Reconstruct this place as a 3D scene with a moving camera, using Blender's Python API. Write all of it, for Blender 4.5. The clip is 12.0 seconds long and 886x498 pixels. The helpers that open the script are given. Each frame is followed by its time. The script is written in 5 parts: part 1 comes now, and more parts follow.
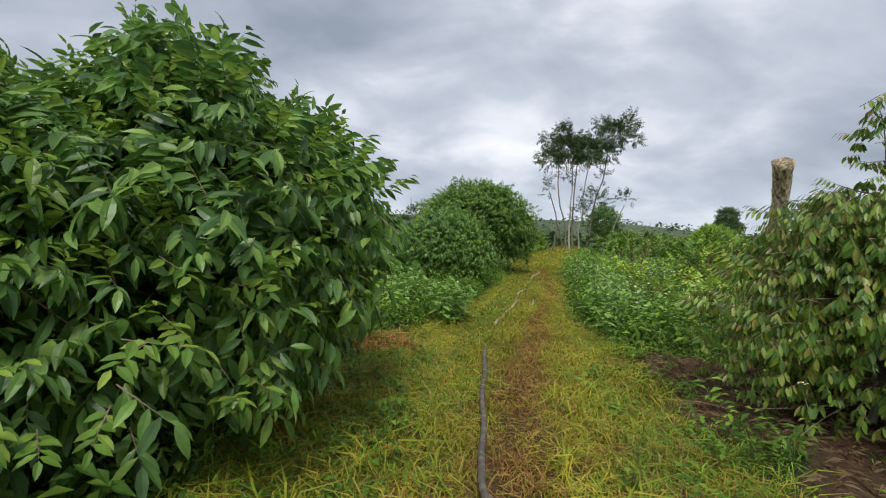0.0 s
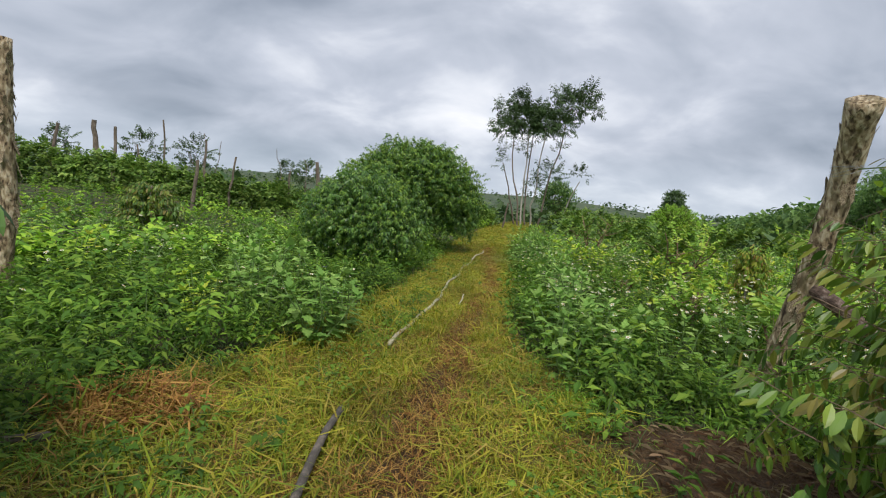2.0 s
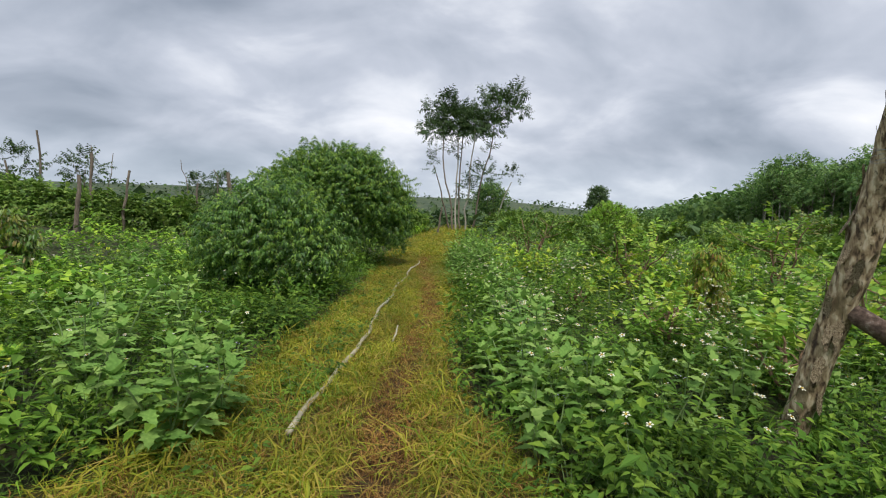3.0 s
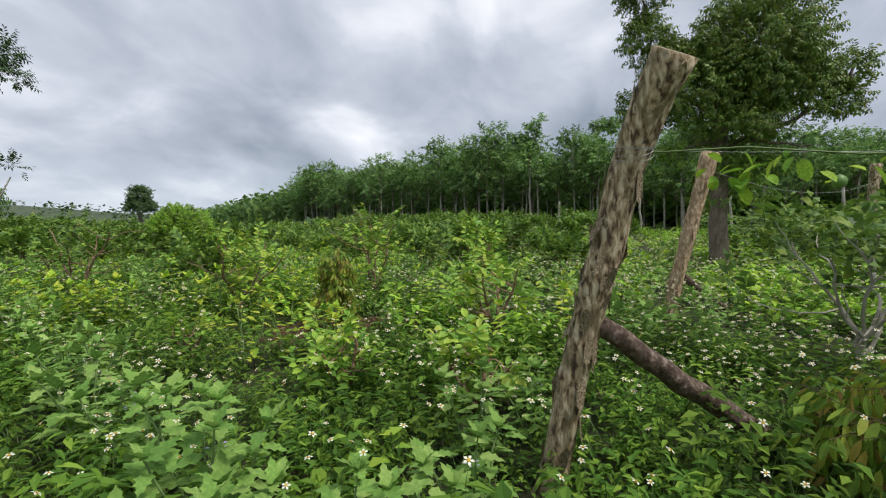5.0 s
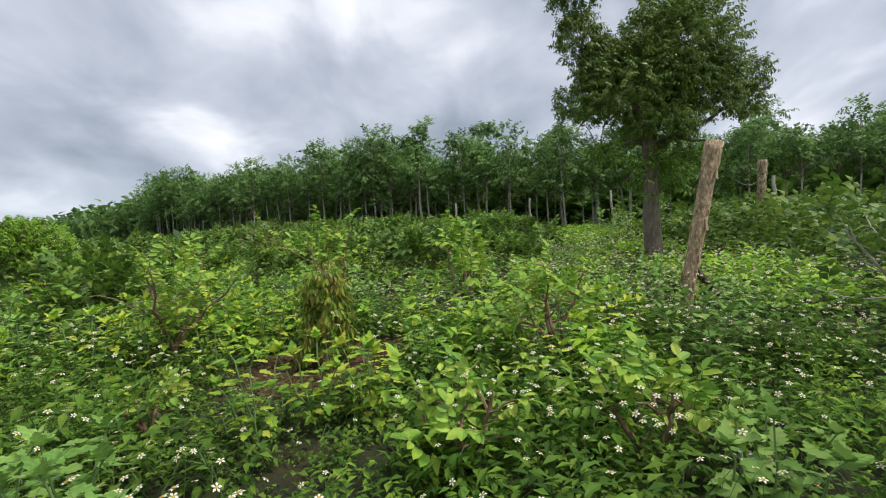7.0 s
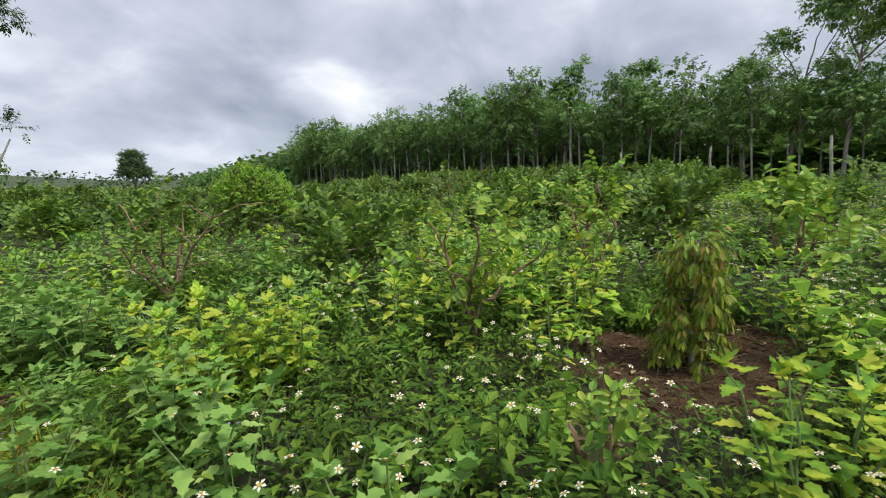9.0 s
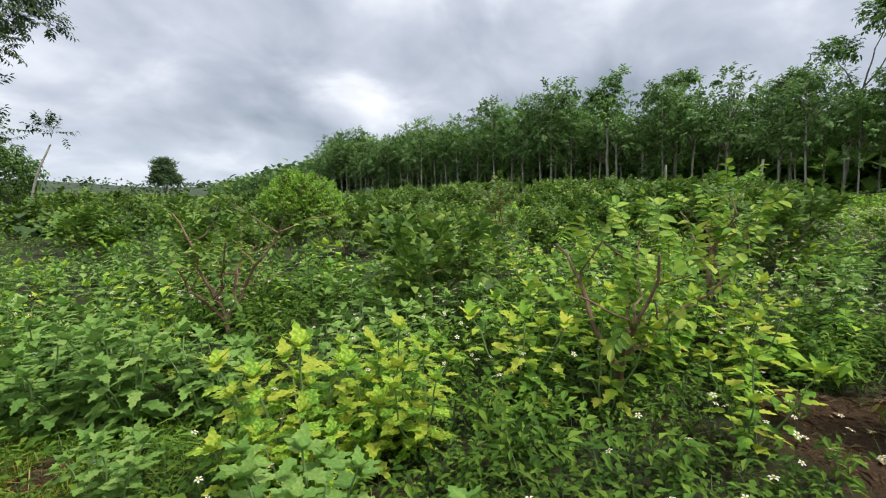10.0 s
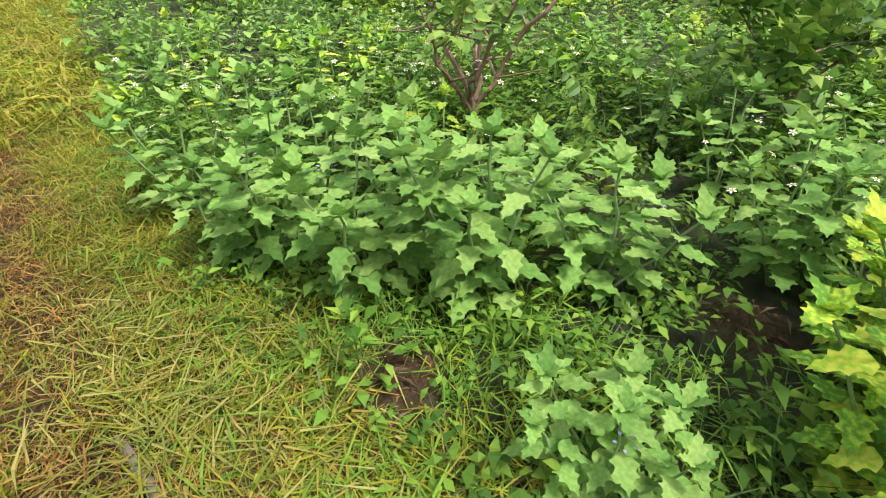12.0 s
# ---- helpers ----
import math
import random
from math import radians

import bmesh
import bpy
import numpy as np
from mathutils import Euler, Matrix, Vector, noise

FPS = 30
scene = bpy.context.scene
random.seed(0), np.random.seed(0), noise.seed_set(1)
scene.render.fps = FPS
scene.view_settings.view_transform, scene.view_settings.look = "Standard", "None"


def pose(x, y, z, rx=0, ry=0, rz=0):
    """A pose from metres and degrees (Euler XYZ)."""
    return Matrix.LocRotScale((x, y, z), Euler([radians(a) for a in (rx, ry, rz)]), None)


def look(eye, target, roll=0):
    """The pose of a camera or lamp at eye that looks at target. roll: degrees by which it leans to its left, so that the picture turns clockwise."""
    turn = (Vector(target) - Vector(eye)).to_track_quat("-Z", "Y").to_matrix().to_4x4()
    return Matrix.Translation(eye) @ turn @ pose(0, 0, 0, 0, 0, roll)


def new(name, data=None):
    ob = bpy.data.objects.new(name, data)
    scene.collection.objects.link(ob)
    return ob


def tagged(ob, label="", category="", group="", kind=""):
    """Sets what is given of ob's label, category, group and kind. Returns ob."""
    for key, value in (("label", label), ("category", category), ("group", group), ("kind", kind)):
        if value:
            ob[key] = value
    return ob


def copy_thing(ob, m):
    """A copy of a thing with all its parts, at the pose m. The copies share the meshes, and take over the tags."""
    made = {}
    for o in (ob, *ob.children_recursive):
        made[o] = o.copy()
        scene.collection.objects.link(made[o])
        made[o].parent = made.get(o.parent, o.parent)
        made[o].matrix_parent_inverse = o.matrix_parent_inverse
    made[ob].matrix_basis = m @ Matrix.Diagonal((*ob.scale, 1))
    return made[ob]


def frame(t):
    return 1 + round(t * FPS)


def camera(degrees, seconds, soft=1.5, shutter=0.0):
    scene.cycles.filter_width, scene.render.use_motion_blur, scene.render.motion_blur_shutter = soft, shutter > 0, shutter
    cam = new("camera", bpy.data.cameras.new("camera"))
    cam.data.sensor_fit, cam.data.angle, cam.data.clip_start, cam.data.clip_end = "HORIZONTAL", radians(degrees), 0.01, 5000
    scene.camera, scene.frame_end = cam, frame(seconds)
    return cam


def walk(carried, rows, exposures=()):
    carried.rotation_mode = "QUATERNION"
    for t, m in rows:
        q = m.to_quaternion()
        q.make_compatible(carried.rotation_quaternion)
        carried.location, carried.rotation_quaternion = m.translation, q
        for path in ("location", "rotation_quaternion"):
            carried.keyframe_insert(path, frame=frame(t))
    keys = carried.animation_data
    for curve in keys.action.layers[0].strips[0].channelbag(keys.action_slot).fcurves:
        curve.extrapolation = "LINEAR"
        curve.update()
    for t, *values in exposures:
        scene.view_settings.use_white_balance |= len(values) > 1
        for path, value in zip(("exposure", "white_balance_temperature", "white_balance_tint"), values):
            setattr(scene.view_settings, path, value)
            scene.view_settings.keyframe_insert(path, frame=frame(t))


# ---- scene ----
cam = camera(86.7, 12.0, 1.15)
PATH = [
    (0, (0.126, -0.323, 1.343), (0.181, 1.675, 1.288), 2.4),
    (0.5, (0.455, 0.302, 1.37), (0.45, 2.3, 1.277), 2.7),
    (1, (0.604, 0.949, 1.382), (0.663, 2.945, 1.264), 2.9),
    (1.5, (0.843, 1.576, 1.375), (1.131, 3.552, 1.259), 5.2),
    (2, (1.0, 2.195, 1.376), (1.255, 4.172, 1.21), 5.0),
    (2.5, (1.09, 2.805, 1.437), (1.415, 4.772, 1.274), 2.3),
    (3, (1.286, 3.465, 1.489), (1.806, 5.391, 1.357), 2.0),
    (3.5, (1.344, 4.041, 1.531), (2.405, 5.736, 1.517), 2.3),
    (3.7, (1.375, 4.191, 1.558), (2.622, 5.754, 1.535), 2.1),
    (5.3, (1.834, 5.654, 1.582), (3.719, 6.316, 1.49), -1.9),
    (5.5, (1.938, 5.892, 1.572), (3.848, 6.478, 1.496), -2.2),
    (6, (2.064, 6.425, 1.617), (3.976, 7.009, 1.594), 0.4),
    (6.5, (2.083, 6.878, 1.69), (4.061, 7.165, 1.623), -0.8),
    (7, (2.3, 7.411, 1.592), (4.276, 7.707, 1.488), -3.1),
    (7.5, (2.503, 7.998, 1.62), (4.401, 8.622, 1.535), -3.8),
    (7.7, (2.508, 8.277, 1.626), (4.399, 8.916, 1.499), -3.3),
    (9.3, (3.161, 10.3, 1.697), (4.975, 11.084, 1.386), -2.1),
    (9.5, (3.258, 10.534, 1.671), (5.082, 11.285, 1.342), -2.3),
    (10, (3.513, 11.209, 1.732), (5.304, 12.068, 1.494), -1.6),
    (10.5, (3.615, 11.911, 1.646), (5.341, 12.868, 1.325), -2.0),
    (11, (3.78, 12.558, 1.547), (5.403, 13.625, 1.068), -0.8),
    (11.5, (3.857, 13.273, 1.445), (5.324, 14.352, 0.619), -0.7),
    (12, (3.954, 13.829, 1.445), (5.32, 14.816, 0.368), -1.1),
]
walk(cam, [(t, look(eye, target, roll)) for t, eye, target, roll in PATH],
     [(0.0, 0.0), (5.5, 0.0), (7.0, 0.1), (9.5, 0.12), (10.5, 0.15), (11.5, 0.38), (12.0, 0.92)])


# ---- overcast sky, soft sun ----
def build_sky():
    w = bpy.data.worlds.new("overcast_sky")
    scene.world = w
    w.use_nodes = True
    nt = w.node_tree
    bg = nt.nodes["Background"]
    sky = nt.nodes.new("ShaderNodeTexSky")
    sky.sky_type, sky.sun_disc = "NISHITA", False
    sky.sun_elevation, sky.sun_rotation = radians(60), radians(-176)
    N, L = nt.nodes.new, nt.links.new

    def math_(op, a, b=None, c=None):
        n = N("ShaderNodeMath")
        n.operation = op
        for k, v in enumerate((a, b, c)):
            if v is None:
                continue
            if isinstance(v, (int, float)):
                n.inputs[k].default_value = v
            else:
                L(v, n.inputs[k])
        return n.outputs[0]

    def mixc(f, a, b, blend="MIX"):
        n = N("ShaderNodeMix")
        n.data_type, n.blend_type = "RGBA", blend
        for k, v in ((0, f), (6, a), (7, b)):
            if isinstance(v, (int, float)):
                n.inputs[k].default_value = v
            elif isinstance(v, tuple):
                n.inputs[k].default_value = (*v, 1)
            else:
                L(v, n.inputs[k])
        return n.outputs[2]

    tc = N("ShaderNodeTexCoord")
    sep = N("ShaderNodeSeparateXYZ")
    L(tc.outputs["Generated"], sep.inputs[0])
    z = math_("ADD", math_("MAXIMUM", sep.outputs[2], 0.0), 0.42)
    comb = N("ShaderNodeCombineXYZ")
    L(math_("DIVIDE", sep.outputs[0], z), comb.inputs[0])
    L(math_("DIVIDE", sep.outputs[1], z), comb.inputs[1])
    mp = N("ShaderNodeMapping")
    mp.inputs["Location"].default_value, mp.inputs["Rotation"].default_value = (3.1, 1.4, 0), (0, 0, radians(25))
    mp.inputs["Scale"].default_value = (1.5, 1.9, 1)
    L(comb.outputs[0], mp.inputs["Vector"])

    def cloud(scale, detail, rough, dist):
        n = N("ShaderNodeTexNoise")
        n.inputs["Scale"].default_value, n.inputs["Detail"].default_value = scale, detail
        n.inputs["Roughness"].default_value, n.inputs["Distortion"].default_value = rough, dist
        L(mp.outputs[0], n.inputs["Vector"])
        return n.outputs["Fac"]

    big, small = cloud(0.55, 5, 0.5, 0.3), cloud(1.7, 7, 0.5, 0.4)
    f = math_("ADD", math_("MULTIPLY", big, 0.6), math_("MULTIPLY", small, 0.4))
    east = math_("MAXIMUM", math_("MINIMUM", math_("MULTIPLY", math_("SUBTRACT", sep.outputs[0], 0.25), 1.8), 1.0), 0.0)
    f = math_("SUBTRACT", f, math_("MULTIPLY", east, 0.03))
    base = ramp(nt, ((0.36, (0.30, 0.345, 0.42)), (0.44, (0.43, 0.475, 0.56)), (0.51, (0.57, 0.61, 0.70)), (0.57, (0.80, 0.83, 0.90)), (0.64, (1.02, 1.02, 1.05))), f)
    low = math_("SUBTRACT", 1.0, math_("MINIMUM", math_("MULTIPLY", math_("MAXIMUM", sep.outputs[2], 0.0), 7.0), 1.0))
    col = mixc(math_("MULTIPLY", low, 0.55), base, (0.50, 0.60, 0.72))
    blue = N("ShaderNodeVectorMath")
    blue.operation = "SCALE"
    L(sky.outputs[0], blue.inputs[0])
    blue.inputs["Scale"].default_value = 0.09
    col = mixc(0.08, col, blue.outputs[0])
    L(col, bg.inputs["Color"])
    bg.inputs["Strength"].default_value = 1.08
    sun = new("sun", bpy.data.lights.new("sun", "SUN"))
    sun.data.energy, sun.data.angle, sun.data.color = 2.6, radians(14), (1.0, 0.97, 0.92)
    el, az = radians(60), radians(-176)
    sun.matrix_world = look((0, 0, 30), tuple(Vector((0, 0, 30)) - Vector((math.sin(az) * math.cos(el), math.cos(az) * math.cos(el), math.sin(el)))))



# ---- helpers of this scene ----
rng = np.random.default_rng(7)


def smooth(a, b, x):
    t = np.clip((np.asarray(x, float) - a) / (b - a), 0, 1)
    return t * t * (3 - 2 * t)


TRAIL_Y = np.array([-8, -3, 1, 2.06, 3.7, 5.5, 7.5, 9.9, 12.1, 13.8, 15.8, 18, 20.5, 25, 34, 50])
TRAIL_X = np.array([0.1, 0.4, 0.52, 0.62, 0.95, 1.45, 2.0, 2.85, 3.4, 3.8, 4.05, 4.6, 5.3, 6.7, 10.0, 17.0])
PATCHES = ((2.75, 2.0, 0.6), (3.1, 4.35, 0.75), (2.95, 3.2, 0.8), (3.6, 3.4, 0.6), (7.3, 9.55, 0.95), (8.1, 9.1, 0.6), (6.85, 9.75, 0.6), (7.7, 10.15, 0.45), (4.9, 14.7, 0.17), (6.0, 13.65, 0.18))

GROVE_X = np.array([21, 29, 34.5, 39, 43, 47, 55, 70, 96, 150, 240])
GROVE_Y = np.array([-42, -26, -14, -4, 6, 15, 28, 50, 92, 175, 310])


def trail_x(y):
    return np.interp(y, TRAIL_Y, TRAIL_X)


def grass_left(y):
    return trail_x(y) - np.interp(y, [0, 5.6, 6.6, 12, 20, 40], [1.5, 1.9, 1.45, 1.5, 1.2, 1.4])


def grass_right(y):
    return trail_x(y) + np.interp(y, [0, 4, 6, 7.5, 12, 14, 18, 40], [1.55, 1.25, 0.95, 0.4, 0.4, 0.75, 0.75, 1.4])


def wobble(x, y, s, seed=0.0):
    """Cheap smooth noise between -1 and 1."""
    x, y = np.asarray(x, float) / s + seed, np.asarray(y, float) / s - seed
    return (np.sin(1.7 * x + 2.3 * np.sin(0.9 * y)) + np.sin(2.1 * y + 1.9 * np.sin(1.1 * x + 1)) + np.sin(3.3 * x - 2.7 * y)) / 3


def patch(x, y):
    x, y = np.asarray(x, float), np.asarray(y, float)
    m = np.zeros(np.broadcast(x, y).shape)
    for px, py, pr in PATCHES:
        d = np.hypot(x - px, y - py) / pr + 0.18 * wobble(x, y, 0.35, px)
        m = np.maximum(m, 1 - smooth(0.75, 1.15, d))
    return m


def height(x, y):
    x, y = np.asarray(x, float), np.asarray(y, float)
    r = np.hypot(x - 1.5, y - 5)
    level = smooth(-60, -5, x - np.interp(y, GROVE_Y, GROVE_X)) * (1 - smooth(330, 520, r))
    bearing = np.degrees(np.arctan2(x - 1.5, y - 5))
    dip = 1 - 0.75 * np.exp(-((bearing - 40) / 13) ** 2)
    h = 0.028 * dip * np.clip(r - 11, 0, 34) * (1 - smooth(110, 260, r) * (1 - level)) - 9 * smooth(110, 330, r) * (1 - level)
    h = h + smooth(350, 1500, r) * (58 + 14 * wobble(x, y, 420) + 10 * np.clip(-(x - 0.45 * y) / 900, -1, 1))
    h = h + 0.5 * smooth(-3, -12, x) * smooth(12, 24, y) * (1 - smooth(60, 100, r))
    h = h + 0.03 * wobble(x, y, 1.3) * smooth(0.3, 1.2, np.abs(x - trail_x(y))) + 0.06 * patch(x, y)
    return h


def hz(x, y):
    return float(height(x, y))


def tri_mesh(name, V, T, mats, idx=None, shade=False):
    """A mesh of triangles from arrays."""
    V, T = np.asarray(V, np.float32), np.asarray(T, np.int32)
    me = bpy.data.meshes.new(name)
    me.vertices.add(len(V))
    me.vertices.foreach_set("co", V.ravel())
    me.loops.add(len(T) * 3)
    me.loops.foreach_set("vertex_index", T.ravel())
    me.polygons.add(len(T))
    me.polygons.foreach_set("loop_start", np.arange(0, len(T) * 3, 3, dtype=np.int32))
    if idx is not None:
        me.polygons.foreach_set("material_index", np.asarray(idx, np.int32))
    me.polygons.foreach_set("use_smooth", np.full(len(T), shade, bool))
    for m in mats if isinstance(mats, (list, tuple)) else [mats]:
        me.materials.append(m)
    me.update(calc_edges=True)
    return me


def join(*parts):
    """Joins (V, T, idx) geometries."""
    V, T, I, n = [], [], [], 0
    for v, t, i in parts:
        if len(v):
            V.append(v), T.append(t + n), I.append(i)
            n += len(v)
    return np.concatenate(V), np.concatenate(T), np.concatenate(I)


def unit(a):
    a = np.asarray(a, float)
    return a / np.maximum(np.linalg.norm(a, axis=-1, keepdims=True), 1e-9)


def place(tpl, P, Y, up, scale):
    """Copies of a template, with its +Y along each Y and its +Z near up, joined into one geometry."""
    V, T, I = tpl
    P, Y = np.atleast_2d(P), unit(np.atleast_2d(Y))
    n = len(P)
    up = np.broadcast_to(np.asarray(up, float), (n, 3)) + 1e-3
    X = unit(np.cross(Y, up))
    Z = np.cross(X, Y)
    s = np.broadcast_to(np.asarray(scale, float), (n,)) if np.ndim(scale) < 2 else None
    L = V[None] * (s[:, None, None] if s is not None else scale[:, None, :])
    out = P[:, None] + L[..., :1] * X[:, None] + L[..., 1:2] * Y[:, None] + L[..., 2:] * Z[:, None]
    return out.reshape(-1, 3), (T[None] + (np.arange(n) * len(V))[:, None, None]).reshape(-1, 3), np.tile(I, n)


def spin(tpl, P, scale, tilt=0.15, r=rng):
    """Copies of an upright template (z up), turned at random about z."""
    n = len(P)
    a = r.uniform(0, 2 * math.pi, n)
    Y = np.stack([np.cos(a), np.sin(a), np.zeros(n)], 1)
    up = np.stack([r.normal(0, tilt, n), r.normal(0, tilt, n), np.ones(n)], 1)
    Y = unit(Y - up * (Y * up).sum(1, keepdims=True) / (up * up).sum(1, keepdims=True))
    return place(tpl, P, Y, up, scale)


def tube(points, radii, sides=7, m=0, rough=0.0, seed=0):
    """A bent, tapered limb with closed ends."""
    pts = np.asarray(points, float)
    rad = np.interp(np.linspace(0, 1, len(pts)), np.linspace(0, 1, len(radii)), radii)
    d = unit(np.gradient(pts, axis=0))
    ref = np.array([1.0, 0.3, 0.1]) if abs(d[0][2]) > 0.5 else np.array([0, 0, 1.0])
    u = unit(np.cross(d, ref))
    w = np.cross(d, u)
    a = np.arange(sides) * 2 * math.pi / sides
    rr = np.random.default_rng(seed)
    k = 1 + rough * rr.uniform(-1, 1, (len(pts), sides))
    V = pts[:, None] + (rad[:, None] * k)[..., None] * (np.cos(a)[None, :, None] * u[:, None] + np.sin(a)[None, :, None] * w[:, None])
    V = V.reshape(-1, 3)
    i, j = np.meshgrid(np.arange(len(pts) - 1), np.arange(sides), indexing="ij")
    a0, b0 = i * sides + j, i * sides + (j + 1) % sides
    T = np.concatenate([np.stack([a0, b0, b0 + sides], -1).reshape(-1, 3), np.stack([a0, b0 + sides, a0 + sides], -1).reshape(-1, 3)])
    n = len(V)
    V = np.concatenate([V, pts[:1], pts[-1:]])
    j = np.arange(sides)
    e = (len(pts) - 1) * sides
    T = np.concatenate([T, np.stack([(j + 1) % sides, j, np.full(sides, n)], 1), np.stack([e + j, e + (j + 1) % sides, np.full(sides, n + 1)], 1)])
    return V, T, np.full(len(T), m)


def bend(a, b, sag=0.1, n=6, seed=0):
    """Points from a to b along a crooked line."""
    r = np.random.default_rng(seed)
    a, b = np.asarray(a, float), np.asarray(b, float)
    t = np.linspace(0, 1, n)[:, None]
    off = r.normal(0, 1, (n, 3)).cumsum(0)
    off -= off[0] + t * (off[-1] - off[0])
    return a + (b - a) * t + off * sag * np.linalg.norm(b - a) / n


# ---- leaves ----
def leaf(w=0.4, droop=0.15, fold=0.08, shape=((0.25, 0.8), (0.55, 1.0), (0.82, 0.6)), m=0):
    """A pointed leaf 1 long, folded along its midrib and bent down towards the tip."""
    rib = [(0, 0, 0)] + [(0, y, -droop * y * y - fold * w * k) for y, k in shape] + [(0, 1, -droop)]
    left = [(-w / 2 * k, y, -droop * y * y + fold * w) for y, k in shape]
    right = [(w / 2 * k, y, -droop * y * y + fold * w) for y, k in shape]
    n = len(shape)
    V = np.array(rib + left + right, float)
    T = []
    for o in (n + 2, 2 * n + 2):
        f = [(0, 1, o)] + [t for k in range(n - 1) for t in ((k + 1, k + 2, o + k), (k + 2, o + k + 1, o + k))] + [(n, n + 1, o + n - 1)]
        T += f if o > n + 2 else [(p[0], p[2], p[1]) for p in f]
    return V, np.array(T), np.full(len(T), m)


def leaf4(w=0.45, droop=0.15, m=0):
    V = np.array([(0, 0, 0), (-w / 2, 0.45, 0.04), (0, 0.5, -0.04 - droop * 0.25), (w / 2, 0.45, 0.04), (0, 1, -droop)], float)
    T = np.array([(0, 2, 1), (0, 3, 2), (1, 2, 4), (2, 3, 4)])
    return V, T, np.full(4, m)


def leaf2(w=0.45, droop=0.15, at=0.45, m=0):
    """A small leaf of two faces, bent across its middle."""
    V = np.array([(0, 0, 0), (-w / 2, at, 0.06), (w / 2, at, 0.06), (0, 1, -droop)], float)
    return V, np.array([(0, 2, 1), (1, 2, 3)]), np.full(2, m)


def sliver(a, b, w, m=0):
    """A thin stalk, two faces wide open to both sides."""
    a, b = np.asarray(a, float), np.asarray(b, float)
    return np.array([a - (w, 0, 0), a + (w, w, 0), b]), np.array([(0, 1, 2)]), np.full(1, m)


def lobed(w=0.75, droop=0.25, m=0):
    """A broad leaf with shallow lobes and a slightly waved margin."""
    half = ((0.0, 0.05), (0.05, 0.5), (0.12, 0.66), (0.25, 1.0), (0.33, 0.74), (0.4, 0.62), (0.53, 0.84), (0.6, 0.5), (0.68, 0.36), (0.78, 0.42), (0.88, 0.14))
    ribs = (0.0, 0.14, 0.33, 0.55, 0.76, 1.0)
    V, T = [(0, y, -droop * y * y) for y in ribs], []
    for s in (-1, 1):
        o = len(V)
        V += [(s * w / 2 * k, y, -droop * y * y + 0.1 * k * w + (0.022 if i % 3 == 1 else -0.012)) for i, (y, k) in enumerate(half)]
        f = []
        for i in range(len(half) - 1):
            a = min(range(6), key=lambda q: abs(ribs[q] - half[i][0] - 0.05))
            b = min(range(6), key=lambda q: abs(ribs[q] - half[i + 1][0] - 0.05))
            f.append((a, o + i + 1, o + i))
            if b > a:
                f += [(q, q + 1, o + i + 1) for q in range(a, b)]
        if not any(5 in t for t in f):
            f.append((4, 5, o + len(half) - 1))
        T += f if s < 0 else [(p[0], p[2], p[1]) for p in f]
    T = np.array(T)
    return np.array(V, float), T, np.full(len(T), m)


def sprig(tpl, n=8, size=0.5, angle=0.9, hang=0.2, m_stem=1, seed=1, both=True, stem=0.012):
    """A twig 1 long along +Y with leaves on both sides and one at its tip."""
    r = np.random.default_rng(seed)
    parts = [tube(bend((0, 0, 0), (0, 0.95, 0), 0.08, 3, seed), (stem, stem * 0.5), 3, m_stem) if stem > 0 else sliver((0, 0, 0), (0, 0.95, 0), 0.012, m_stem)]
    for k in range(n):
        y = 0.15 + 0.8 * k / max(n - 1, 1)
        s = (-1 if k % 2 else 1) if both else r.choice((-1, 1))
        a = angle * r.uniform(0.7, 1.25) if k < n - 1 else 0.1
        d = (s * math.sin(a), math.cos(a), r.normal(-hang, 0.2))
        parts.append(place(tpl, (0, y, 0), d, (r.normal(0, 0.35), 0.2, 1), size * r.uniform(0.75, 1.15)))
    return join(*parts)


def crown(blobs, n, tpl, size, out=0.55, up=0.35, side=0.6, lump=0.25, shell=0.45, r=rng, low=-0.7, inset=0.55):
    """Sprigs spread through the outer parts of a few overlapping masses, with an uneven outline."""
    C = np.array([b[0] for b in blobs], float)
    R = np.array([b[1] if np.ndim(b[1]) else (b[1],) * 3 for b in blobs], float)
    R = np.maximum(R - size * inset, R * 0.35)
    vol = (R[:, 0] * R[:, 2]) ** 1.0
    which = r.choice(len(blobs), n, p=vol / vol.sum())
    d = unit(r.normal(0, 1, (n, 3)))
    d[:, 2] = np.where(d[:, 2] < low, -d[:, 2], d[:, 2])
    q = d * 3.1 + which[:, None] * 1.7
    bump = 1 + lump * (np.sin(q[:, 0] * 1.9 + q[:, 1]) * np.cos(q[:, 1] * 2.3 - q[:, 2]) + 0.5 * np.sin(q[:, 2] * 4.1 + q[:, 0] * 3.7))
    rad = bump * (1 - shell * r.uniform(0, 1, n) ** 1.6)
    P = C[which] + R[which] * d * rad[:, None]
    Y = unit(d) * out + np.array([0, 0, up]) + r.normal(0, side, (n, 3)) * 0.6
    return place(tpl, P, Y, np.array([0, 0, 1.0]) + r.normal(0, 0.3, (n, 3)), r.uniform(0.75, 1.25, n) * size)


def thing(name, x, y, z, label, category, group="", kind=""):
    assert len(label.split()) <= 12, label
    ob = tagged(new(name), label, category, group, kind)
    ob.location = (x, y, z)
    return ob


def part(name, geo, mats, parent, label="", shade=False):
    V, T, I = geo
    ob = new(name, tri_mesh(name, V, T, mats, I, shade))
    ob.parent = parent
    return tagged(ob, label)


